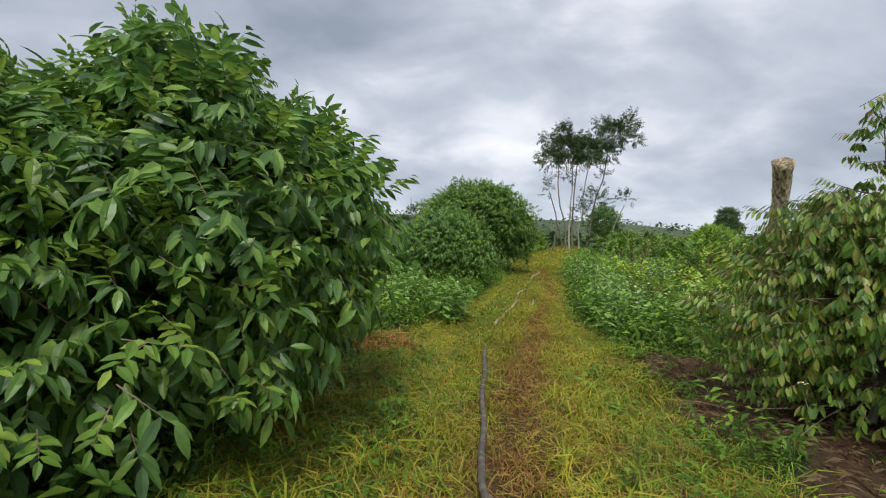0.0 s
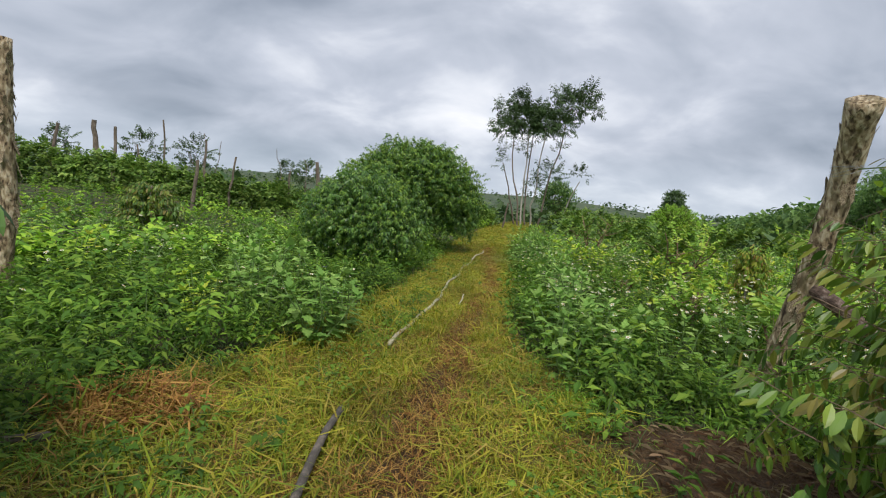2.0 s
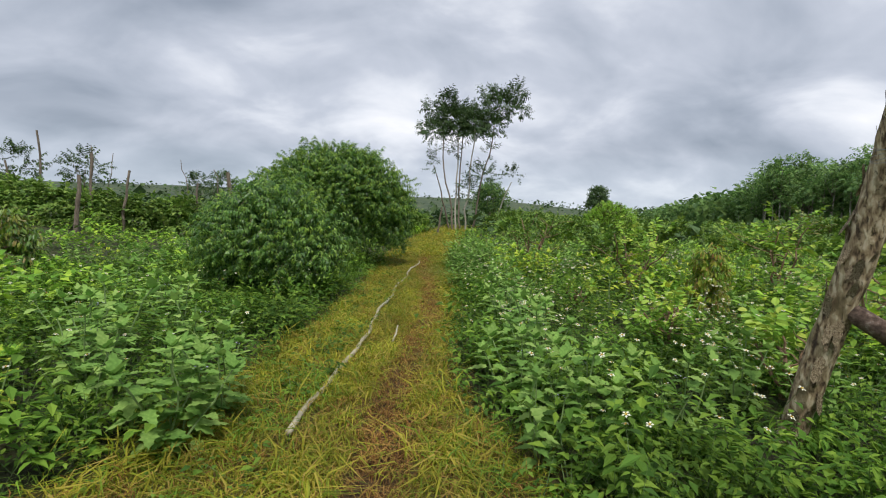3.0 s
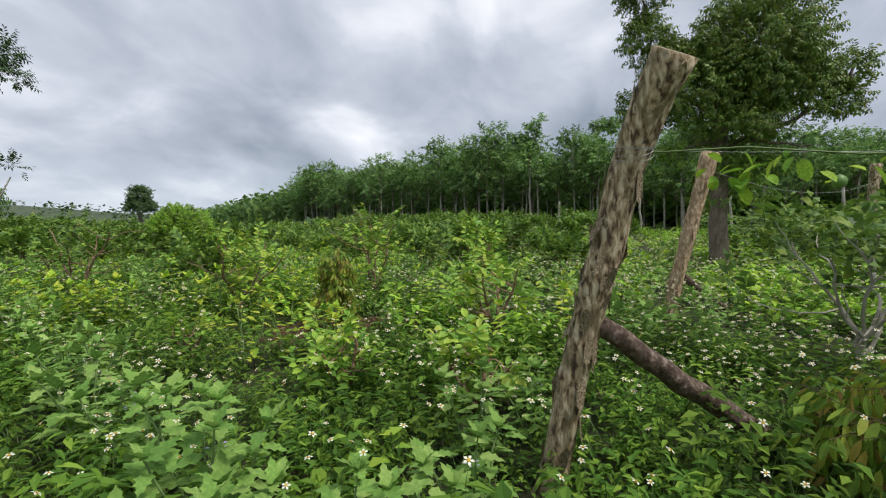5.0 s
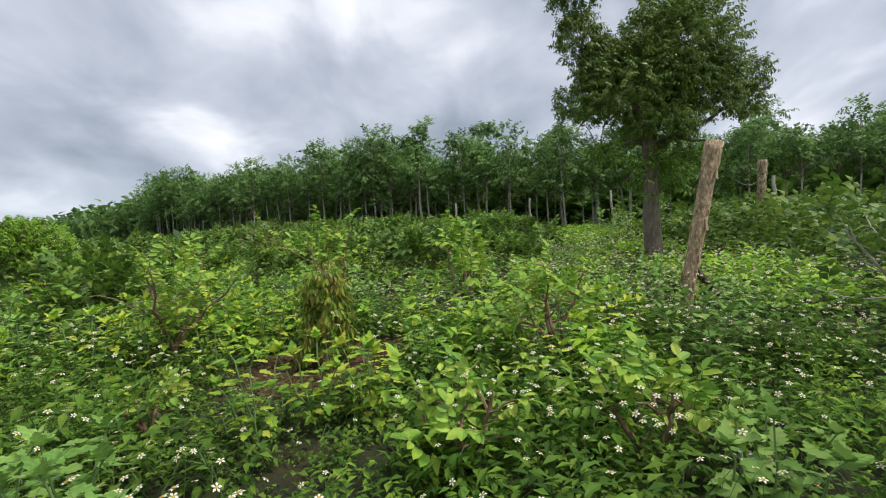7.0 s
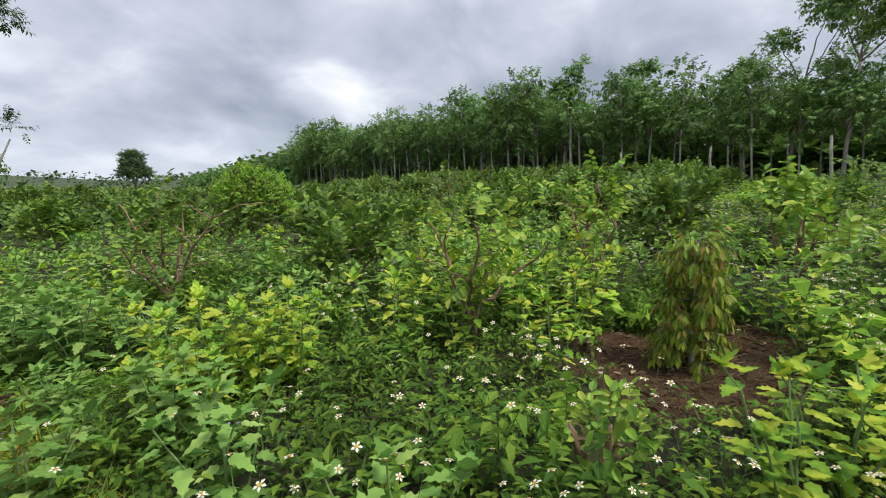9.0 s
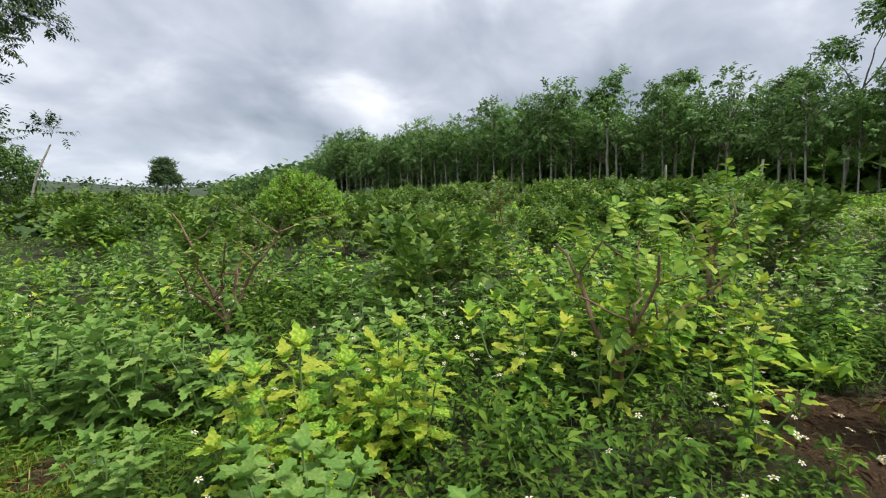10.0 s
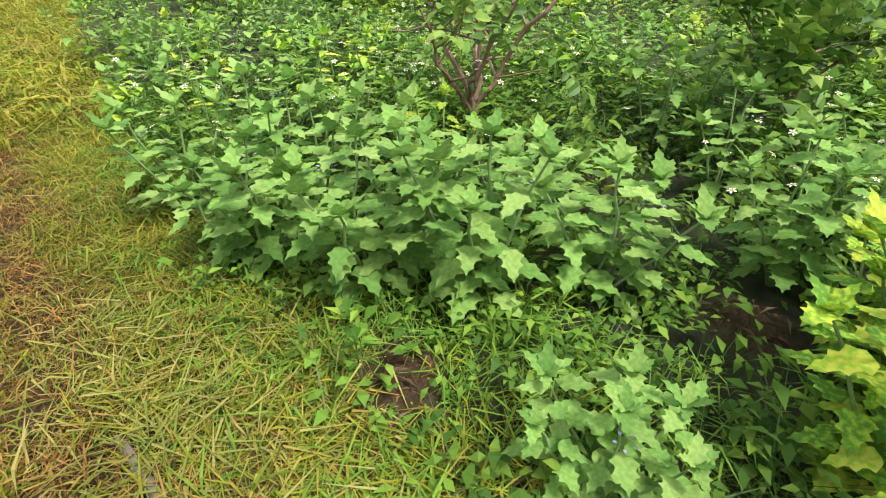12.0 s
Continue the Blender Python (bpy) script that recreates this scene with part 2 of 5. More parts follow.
def pieces(name, me, P, Y, up, S, parent):
    """Single leaves or flakes that share one mesh, each an object of its own."""
    Y = unit(np.atleast_2d(Y))
    up = np.broadcast_to(np.asarray(up, float), Y.shape) + 1e-3
    X = unit(np.cross(Y, up))
    Z = np.cross(X, Y)
    for k in range(len(P)):
        ob = new(name, me)
        ob.parent = parent
        m = Matrix((X[k], Y[k], Z[k])).transposed() * float(S[k])
        ob.matrix_basis = Matrix.Translation(P[k]) @ m.to_4x4()


def stuff(name, geo, mats, label, category):
    V, T, I = geo
    return tagged(new(name, tri_mesh(name, V, T, mats, I)), label, category, "", "stuff")


# ---- materials ----
def nodes(name):
    m = bpy.data.materials.new(name)
    m.use_nodes = True
    nt = m.node_tree
    return m, nt, nt.nodes["Principled BSDF"], nt.nodes["Material Output"]


def ramp(nt, cols, source):
    c = nt.nodes.new("ShaderNodeValToRGB")
    el = c.color_ramp.elements
    stops = [x if len(x) == 2 else (k / (len(cols) - 1), x) for k, x in enumerate(cols)]
    while len(el) < len(stops):
        el.new(0.5)
    for e, (p, col) in zip(el, stops):
        e.position, e.color = p, (*col, 1)
    nt.links.new(source, c.inputs[0])
    return c.outputs[0]


def leaf_mat(name, cols, rough=0.5, glow=0.22, spot=0.25, spec=0.3, scale=9, mottle=0.0):
    m, nt, b, out = nodes(name)
    geo = nt.nodes.new("ShaderNodeNewGeometry")
    ob = nt.nodes.new("ShaderNodeObjectInfo")
    mx, fr = nt.nodes.new("ShaderNodeMath"), nt.nodes.new("ShaderNodeMath")
    fr.operation = "FRACT"
    nt.links.new(geo.outputs["Random Per Island"], mx.inputs[0])
    nt.links.new(ob.outputs["Random"], mx.inputs[1])
    nt.links.new(mx.outputs[0], fr.inputs[0])
    no = nt.nodes.new("ShaderNodeTexNoise")
    no.inputs["Scale"].default_value, no.inputs["Detail"].default_value = scale, 3
    tc = nt.nodes.new("ShaderNodeTexCoord")
    nt.links.new(tc.outputs["Object"], no.inputs["Vector"])
    blotch, both = nt.nodes.new("ShaderNodeMapRange"), nt.nodes.new("ShaderNodeMath")
    blotch.inputs["From Min"].default_value, blotch.inputs["From Max"].default_value = 0.4, 0.6
    blotch.inputs["To Min"].default_value, blotch.inputs["To Max"].default_value = -mottle, mottle
    nt.links.new(no.outputs["Fac"], blotch.inputs["Value"])
    both.operation, both.use_clamp = "ADD", True
    nt.links.new(fr.outputs[0], both.inputs[0])
    nt.links.new(blotch.outputs[0], both.inputs[1])
    col = ramp(nt, cols, both.outputs[0])
    hsv = nt.nodes.new("ShaderNodeHueSaturation")
    mr = nt.nodes.new("ShaderNodeMapRange")
    mr.inputs["To Min"].default_value, mr.inputs["To Max"].default_value = 1 - spot, 1 + spot
    mr.inputs["From Min"].default_value, mr.inputs["From Max"].default_value = 0.3, 0.7
    nt.links.new(no.outputs["Fac"], mr.inputs["Value"])
    mul = nt.nodes.new("ShaderNodeMath")
    mul.operation = "MULTIPLY"
    mr2 = nt.nodes.new("ShaderNodeMapRange")
    mr2.inputs["To Min"].default_value, mr2.inputs["To Max"].default_value = 0.85, 1.15
    nt.links.new(ob.outputs["Random"], mr2.inputs["Value"])
    nt.links.new(mr.outputs[0], mul.inputs[0])
    nt.links.new(mr2.outputs[0], mul.inputs[1])
    nt.links.new(mul.outputs[0], hsv.inputs["Value"])
    nt.links.new(col, hsv.inputs["Color"])
    nt.links.new(hsv.outputs[0], b.inputs["Base Color"])
    b.inputs["Roughness"].default_value = rough
    b.inputs["Specular IOR Level"].default_value = spec
    tr = nt.nodes.new("ShaderNodeBsdfTranslucent")
    nt.links.new(hsv.outputs[0], tr.inputs["Color"])
    mix = nt.nodes.new("ShaderNodeMixShader")
    mix.inputs[0].default_value = glow
    nt.links.new(b.outputs[0], mix.inputs[1])
    nt.links.new(tr.outputs[0], mix.inputs[2])
    nt.links.new(mix.outputs[0], out.inputs["Surface"])
    return m


def solid(name, cols, scale=8, rough=0.85, bump=0.3, stretch=(1, 1, 1), detail=6, metal=0.0):
    m, nt, b, out = nodes(name)
    tc = nt.nodes.new("ShaderNodeTexCoord")
    mp = nt.nodes.new("ShaderNodeMapping")
    mp.inputs["Scale"].default_value = stretch
    nt.links.new(tc.outputs["Object"], mp.inputs["Vector"])
    no = nt.nodes.new("ShaderNodeTexNoise")
    no.inputs["Scale"].default_value, no.inputs["Detail"].default_value, no.inputs["Roughness"].default_value = scale, detail, 0.65
    nt.links.new(mp.outputs[0], no.inputs["Vector"])
    sh = nt.nodes.new("ShaderNodeMapRange")
    sh.inputs["From Min"].default_value, sh.inputs["From Max"].default_value = 0.3, 0.7
    nt.links.new(no.outputs["Fac"], sh.inputs["Value"])
    nt.links.new(ramp(nt, cols, sh.outputs[0]), b.inputs["Base Color"])
    b.inputs["Roughness"].default_value, b.inputs["Metallic"].default_value = rough, metal
    if bump:
        bp = nt.nodes.new("ShaderNodeBump")
        bp.inputs["Strength"].default_value, bp.inputs["Distance"].default_value = bump, 0.02
        nt.links.new(no.outputs["Fac"], bp.inputs["Height"])
        nt.links.new(bp.outputs[0], b.inputs["Normal"])
    return m


M_LONGAN = leaf_mat("longan_leaf", ((0.0605, 0.132, 0.0403), (0.101, 0.211, 0.0517), (0.148, 0.29, 0.0646), (0.215, 0.384, 0.0791), (0.336, 0.503, 0.101)), rough=0.4, glow=0.42, spec=0.5, spot=0.3)
M_SHOOT = leaf_mat("half_grown_leaf", ((0.121, 0.242, 0.0403), (0.187, 0.341, 0.0517), (0.286, 0.44, 0.069), (0.363, 0.495, 0.0805)), rough=0.5, glow=0.42)
M_VINE = leaf_mat("bank_vine_leaf", ((0.09, 0.17, 0.035), (0.14, 0.25, 0.045), (0.21, 0.33, 0.06), (0.3, 0.4, 0.085)), rough=0.6, glow=0.32, scale=0.8, spot=0.35)
M_UNDER = leaf_mat("undergrowth_leaf", ((0.0929, 0.203, 0.0455), (0.152, 0.304, 0.0582), (0.237, 0.406, 0.0819), (0.321, 0.507, 0.1)), rough=0.6, glow=0.3, scale=0.4, spot=0.45)
M_NEW = leaf_mat("young_leaf", ((0.18, 0.4, 0.035), (0.27, 0.48, 0.05), (0.4, 0.54, 0.065)), rough=0.45, glow=0.3)
M_DURIAN = leaf_mat("drooping_leaf", ((0.06, 0.14, 0.022), (0.1, 0.2, 0.028), (0.17, 0.29, 0.035), (0.26, 0.35, 0.045), (0.3, 0.23, 0.06)), rough=0.42, glow=0.3, spec=0.5)
M_WILT = leaf_mat("wilting_leaf", ((0.12, 0.25, 0.03), (0.2, 0.34, 0.035), (0.3, 0.42, 0.045), (0.42, 0.44, 0.06), (0.36, 0.22, 0.06)), 0.5, 0.3)
M_CROP = leaf_mat("field_crop_leaf", ((0.132, 0.295, 0.033), (0.216, 0.401, 0.0418), (0.324, 0.507, 0.0528), (0.444, 0.614, 0.0682)), rough=0.65, glow=0.32, spot=0.3, spec=0.2)
M_DARKLEAF = leaf_mat("dark_tree_leaf", ((0.0709, 0.13, 0.0243), (0.118, 0.209, 0.034), (0.174, 0.259, 0.0426), (0.237, 0.245, 0.0546)), rough=0.45, glow=0.2, spec=0.4)
M_EGG = leaf_mat("eggplant_leaf", ((0.157, 0.302, 0.066), (0.213, 0.375, 0.0825), (0.28, 0.448, 0.105), (0.37, 0.526, 0.143)), rough=0.8, glow=0.28, scale=6, spot=0.12, spec=0.15, mottle=0.1)
M_EGGY = leaf_mat("yellowing_leaf", ((0.15, 0.31, 0.045), (0.23, 0.42, 0.05), (0.36, 0.54, 0.055), (0.5, 0.61, 0.065), (0.6, 0.62, 0.09)), rough=0.7, glow=0.3, scale=6, spot=0.1, spec=0.15, mottle=0.3)
M_WEED = leaf_mat("weed_leaf", ((0.0538, 0.125, 0.018), (0.0986, 0.204, 0.026), (0.152, 0.269, 0.033), (0.233, 0.353, 0.045)), rough=0.65, glow=0.32, scale=1.0, spot=0.4, spec=0.2)
M_LIME = leaf_mat("pale_weed_leaf", ((0.22, 0.4, 0.045), (0.3, 0.48, 0.05), (0.4, 0.54, 0.06)), 0.6, 0.3, scale=1.5)
M_RUBBER = leaf_mat("grove_leaf", ((0.0933, 0.188, 0.0596), (0.149, 0.276, 0.0767), (0.211, 0.353, 0.0937), (0.298, 0.435, 0.12)), rough=0.55, glow=0.36, scale=0.6, spot=0.4)
# Greens slightly greyed: distance haze is put into this leaf colour.
M_FAR = leaf_mat("hazed_distant_leaf", ((0.05, 0.1, 0.035), (0.075, 0.13, 0.045), (0.11, 0.17, 0.055)), 0.7, 0.18, scale=0.3)
M_COFFEE = leaf_mat("shrub_leaf", ((0.0728, 0.143, 0.0312), (0.124, 0.23, 0.039), (0.189, 0.323, 0.0494), (0.306, 0.401, 0.065)), rough=0.5, glow=0.28)
M_GUAVA = leaf_mat("guava_leaf", ((0.162, 0.324, 0.044), (0.243, 0.425, 0.055), (0.344, 0.506, 0.066), (0.466, 0.546, 0.088)), 0.5, 0.3)
M_GRASS = leaf_mat("grass_blade", ((0.162, 0.252, 0.0198), (0.263, 0.323, 0.0248), (0.385, 0.383, 0.0347), (0.486, 0.423, 0.0495), (0.486, 0.363, 0.0891)), rough=0.6, glow=0.35, scale=1.5, spot=0.35)
M_GREEN = leaf_mat("green_blade", ((0.134, 0.286, 0.033), (0.213, 0.374, 0.0385), (0.302, 0.462, 0.0495)), 0.6, 0.3, scale=2)
M_DRY = leaf_mat("dry_blade", ((0.16, 0.072, 0.0213), (0.3, 0.144, 0.0382), (0.47, 0.27, 0.0765), (0.36, 0.252, 0.0467)), rough=0.85, glow=0.15, scale=2)
M_STALE = leaf_mat("straw_blade", ((0.18, 0.24, 0.04), (0.3, 0.33, 0.06), (0.42, 0.4, 0.1), (0.46, 0.37, 0.12)), 0.7, 0.25, scale=2)
M_STRAW = leaf_mat("straw_bit", ((0.1, 0.05, 0.028), (0.18, 0.1, 0.055), (0.34, 0.24, 0.13), (0.45, 0.34, 0.2)), 0.9, 0.05)
M_PETAL = leaf_mat("white_petal", ((0.8, 0.78, 0.6), (0.88, 0.87, 0.75)), rough=0.6, glow=0.2, spot=0.03)
M_DISC = solid("flower_centre", ((0.5, 0.3, 0.03), (0.65, 0.42, 0.05)), 40, 0.8)
M_LILAC = leaf_mat("lilac_petal", ((0.42, 0.38, 0.62), (0.55, 0.5, 0.72)), 0.6, 0.25, spot=0.05)
M_STEM = solid("green_stem", ((0.08, 0.14, 0.04), (0.14, 0.2, 0.06)), 20, 0.7, 0.1)
M_EGGSTEM = solid("pale_green_stem", ((0.15, 0.24, 0.08), (0.24, 0.34, 0.12)), 20, 0.75, 0.1)
M_TWIG = solid("brown_twig", ((0.1, 0.07, 0.045), (0.2, 0.14, 0.09), (0.28, 0.21, 0.15)), 15, 0.85)
M_REDTWIG = solid("reddish_bark", ((0.13, 0.075, 0.045), (0.25, 0.15, 0.09), (0.36, 0.25, 0.17)), 12, 0.8)
M_REDBARK = solid("reddish_post_wood", ((0.133, 0.0911, 0.0588), (0.32, 0.213, 0.126), (0.51, 0.365, 0.227), (0.792, 0.668, 0.454)), 30, 0.9, 0.8, (1, 1, 0.45), 9)
M_TRUNK = solid("tree_bark", ((0.09, 0.07, 0.05), (0.18, 0.14, 0.105), (0.28, 0.23, 0.18)), 14, 0.9, 0.6, (1, 1, 0.35))
M_PALE = solid("pale_bark", ((0.22, 0.198, 0.154), (0.396, 0.363, 0.297), (0.55, 0.517, 0.44)), 3, 0.85, 0.4, (1, 1, 0.5))
M_HOSE = solid("black_hose", ((0.05, 0.042, 0.034), (0.1, 0.085, 0.07), (0.22, 0.18, 0.14)), 14, 0.8, 0.3)
M_CANE = solid("pale_cane", ((0.35, 0.3, 0.2), (0.55, 0.5, 0.36)), 5, 0.7, 0.2)
M_WIRE = solid("grey_wire", ((0.3, 0.3, 0.3), (0.45, 0.45, 0.44)), 30, 0.5, 0, metal=0.6)
M_FRUIT = solid("green_fruit", ((0.13, 0.26, 0.06), (0.2, 0.34, 0.09)), 18, 0.4, 0.1)


def bark_mat():
    """Weathered fence wood: long flakes, grey-brown with moss and pale bare wood."""
    m, nt, b, out = nodes("weathered_post_wood")
    tc = nt.nodes.new("ShaderNodeTexCoord")
    mp = nt.nodes.new("ShaderNodeMapping")
    mp.inputs["Scale"].default_value = (1, 1, 0.4)
    nt.links.new(tc.outputs["Object"], mp.inputs["Vector"])
    a, c = nt.nodes.new("ShaderNodeTexNoise"), nt.nodes.new("ShaderNodeTexNoise")
    for n, s, d in ((a, 32, 14), (c, 9, 10)):
        n.inputs["Scale"].default_value, n.inputs["Detail"].default_value, n.inputs["Distortion"].default_value = s, d, 0.3
        nt.links.new(mp.outputs[0], n.inputs["Vector"])
    mp2 = nt.nodes.new("ShaderNodeMapping")
    mp2.inputs["Scale"].default_value = (1, 1, 0.42)
    nt.links.new(tc.outputs["Object"], mp2.inputs["Vector"])
    vor = nt.nodes.new("ShaderNodeTexNoise")
    vor.inputs["Scale"].default_value, vor.inputs["Detail"].default_value, vor.inputs["Distortion"].default_value = 24, 5, 1.2
    nt.links.new(mp2.outputs[0], vor.inputs["Vector"])
    col = ramp(nt, ((0.36, (0.085, 0.055, 0.032)), (0.43, (0.26, 0.185, 0.105)), (0.52, (0.44, 0.335, 0.2)), (0.64, (0.66, 0.56, 0.39))), a.outputs["Fac"])
    moss = ramp(nt, ((0.54, (0, 0, 0)), (0.6, (0.7, 0.7, 0.7))), c.outputs["Fac"])
    mix = nt.nodes.new("ShaderNodeMix")
    mix.data_type = "RGBA"
    mix.inputs[7].default_value = (0.19, 0.15, 0.075, 1)
    nt.links.new(moss, mix.inputs[0])
    nt.links.new(col, mix.inputs[6])
    cr = ramp(nt, ((0.0, (1, 1, 1)), (0.34, (1, 1, 1)), (0.37, (0.35, 0.35, 0.35)), (0.385, (1, 1, 1)), (1.0, (1, 1, 1))), vor.outputs["Fac"])
    crack = nt.nodes.new("ShaderNodeMix")
    crack.data_type = "RGBA"
    nt.links.new(cr, crack.inputs[0])
    crack.inputs[6].default_value = (0.05, 0.035, 0.025, 1)
    nt.links.new(mix.outputs[2], crack.inputs[7])
    nt.links.new(crack.outputs[2], b.inputs["Base Color"])
    b.inputs["Roughness"].default_value = 0.9
    add = nt.nodes.new("ShaderNodeMath")
    add.operation = "ADD"
    nt.links.new(a.outputs["Fac"], add.inputs[0])
    nt.links.new(cr, add.inputs[1])
    bp = nt.nodes.new("ShaderNodeBump")
    bp.inputs["Strength"].default_value, bp.inputs["Distance"].default_value = 1.0, 0.02
    nt.links.new(add.outputs[0], bp.inputs["Height"])
    nt.links.new(bp.outputs[0], b.inputs["Normal"])
    return m


M_POST = bark_mat()
M_SOIL = solid("crumbled_soil", ((0.05, 0.026, 0.011), (0.115, 0.058, 0.024), (0.21, 0.115, 0.05)), 30, 0.95, 0.4)
M_BRACE = solid("dark_brace_wood", ((0.035, 0.022, 0.015), (0.08, 0.05, 0.035), (0.17, 0.115, 0.085), (0.38, 0.32, 0.27)), 22, 0.85, 0.8)


def ground_mat():
    """Red-brown soil with litter, and the low matted green between the plants."""
    m, nt, b, out = nodes("plantation_ground")
    tc = nt.nodes.new("ShaderNodeTexCoord")
    at = nt.nodes.new("ShaderNodeAttribute")
    at.attribute_name = "bare"
    n1, n2, n3 = (nt.nodes.new("ShaderNodeTexNoise") for _ in range(3))
    n2.inputs["Roughness"].default_value = 0.75
    for n, s, d in ((n1, 3, 8), (n2, 45, 12), (n3, 0.05, 8)):
        n.inputs["Scale"].default_value, n.inputs["Detail"].default_value = s, d
        nt.links.new(tc.outputs["Object"], n.inputs["Vector"])
    soil = ramp(nt, ((0.34, (0.045, 0.024, 0.009)), (0.5, (0.105, 0.054, 0.02)), (0.66, (0.19, 0.105, 0.042))), n2.outputs["Fac"])
    mat = ramp(nt, ((0.3, (0.035, 0.035, 0.014)), (0.5, (0.055, 0.07, 0.02)), (0.7, (0.1, 0.1, 0.035))), n1.outputs["Fac"])
    far = ramp(nt, ((0.35, (0.035, 0.06, 0.03)), (0.5, (0.06, 0.09, 0.04)), (0.65, (0.1, 0.12, 0.05))), n3.outputs["Fac"])
    thatch = ramp(nt, ((0.32, (0.08, 0.06, 0.02)), (0.5, (0.2, 0.155, 0.04)), (0.66, (0.33, 0.26, 0.08))), n2.outputs["Fac"])
    sep = nt.nodes.new("ShaderNodeSeparateColor")
    nt.links.new(at.outputs["Color"], sep.inputs[0])
    last = mat
    for k, c in ((2, thatch), (0, soil), (1, far)):
        mix = nt.nodes.new("ShaderNodeMix")
        mix.data_type = "RGBA"
        nt.links.new(sep.outputs[k], mix.inputs[0])
        nt.links.new(last, mix.inputs[6])
        nt.links.new(c, mix.inputs[7])
        last = mix.outputs[2]
    nt.links.new(last, b.inputs["Base Color"])
    b.inputs["Roughness"].default_value = 0.95
    bp = nt.nodes.new("ShaderNodeBump")
    bp.inputs["Strength"].default_value, bp.inputs["Distance"].default_value = 1.0, 0.05
    nt.links.new(n2.outputs["Fac"], bp.inputs["Height"])
    nt.links.new(bp.outputs[0], b.inputs["Normal"])
    return m


# ---- ground: one sheet to the horizon ----
def build_ground():
    fx = np.concatenate([-np.geomspace(3000, 14, 30), np.arange(-12, 16, 0.16), np.geomspace(18, 3000, 34)])
    fy = np.concatenate([-np.geomspace(3000, 8, 20), np.arange(-6, 24, 0.16), np.geomspace(25, 3000, 40)])
    X, Y = np.meshgrid(fx, fy)
    Z = height(X, Y)
    V = np.stack([X, Y, Z], -1).reshape(-1, 3)
    nx, ny = len(fx), len(fy)
    i, j = np.meshgrid(np.arange(ny - 1), np.arange(nx - 1), indexing="ij")
    a = i * nx + j
    T = np.concatenate([np.stack([a, a + 1, a + nx + 1], -1).reshape(-1, 3), np.stack([a, a + nx + 1, a + nx], -1).reshape(-1, 3)])
    me = tri_mesh("ground", V, T, ground_mat(), None, True)
    tr = (1 - smooth(0.08, 0.38, np.abs(X - trail_x(Y)) + 0.12 * wobble(X, Y, 0.4))) * (Y < 40)
    bare = np.maximum(tr * 0.95, patch(X, Y))
    bare = np.maximum(bare, 0.35 * smooth(0.2, 0.7, wobble(X, Y, 0.7, 3)))
    mown = smooth(-0.3, 0.1, X - grass_left(Y)) * smooth(-0.3, 0.1, grass_right(Y) - X) * (Y < 45)
    far = smooth(30, 60, np.hypot(X - 1.5, Y - 5))
    col = np.stack([bare * (1 - far), far, mown, 0 * far + 1], -1).reshape(-1, 4).astype(np.float32)
    at = me.color_attributes.new("bare", "FLOAT_COLOR", "POINT")
    at.data.foreach_set("color", col.ravel())
    tagged(new("ground", me), "flat red-brown plantation soil under weeds and grass", "ground", "", "structure")


build_ground()

# ---- leaf and plant templates ----
LONG = leaf(0.34, 0.38, 0.07)
LEAF = leaf(0.42, 0.2, 0.08)
SMALL = leaf4(0.42)
BROAD = lobed(0.72, 0.12)
OVAL = leaf(0.62, 0.35, 0.1, ((0.2, 0.75), (0.5, 1.0), (0.8, 0.75)))
SP_LONGAN = sprig(LONG, 9, 0.42, 1.05, 0.6, 1, 3, stem=0)
SP_LONGAN_NEW = sprig(leaf(0.42, 0.2, 0.08, ((0.3, 0.95), (0.7, 0.75))), 9, 0.3, 1.0, 0.2, 1, 9, stem=0)
SP_SMALL = sprig(leaf2(0.42, 0.35), 9, 0.42, 1.15, 0.5, 1, 4, stem=0)
SP_HANG = sprig(leaf(0.34, 0.1, 0.05), 9, 0.36, 0.9, 1.6, 1, 6, stem=0.01)
SP_GUAVA = sprig(OVAL, 8, 0.38, 1.15, 0.15, 1, 7, stem=0.012)
SP_COFFEE = sprig(leaf2(0.62, 0.3), 7, 0.46, 1.0, 0.1, 1, 8, stem=0)
SP_RUB = sprig(leaf2(0.62, 0.35), 8, 0.42, 1.0, 0.25, 0, 5, stem=0)
SP_FINE = sprig(leaf(0.4, 0.35, 0.08, ((0.3, 0.95), (0.68, 0.8))), 9, 0.42, 1.1, 0.6, 1, 15, stem=0)
SP_DROOP = sprig(leaf2(0.4, 0.4), 9, 0.42, 0.95, 0.9, 1, 14, stem=0)
SP_FEATHER = sprig(leaf2(0.3, 0.3), 11, 0.36, 1.2, 0.25, 0, 12, stem=0)


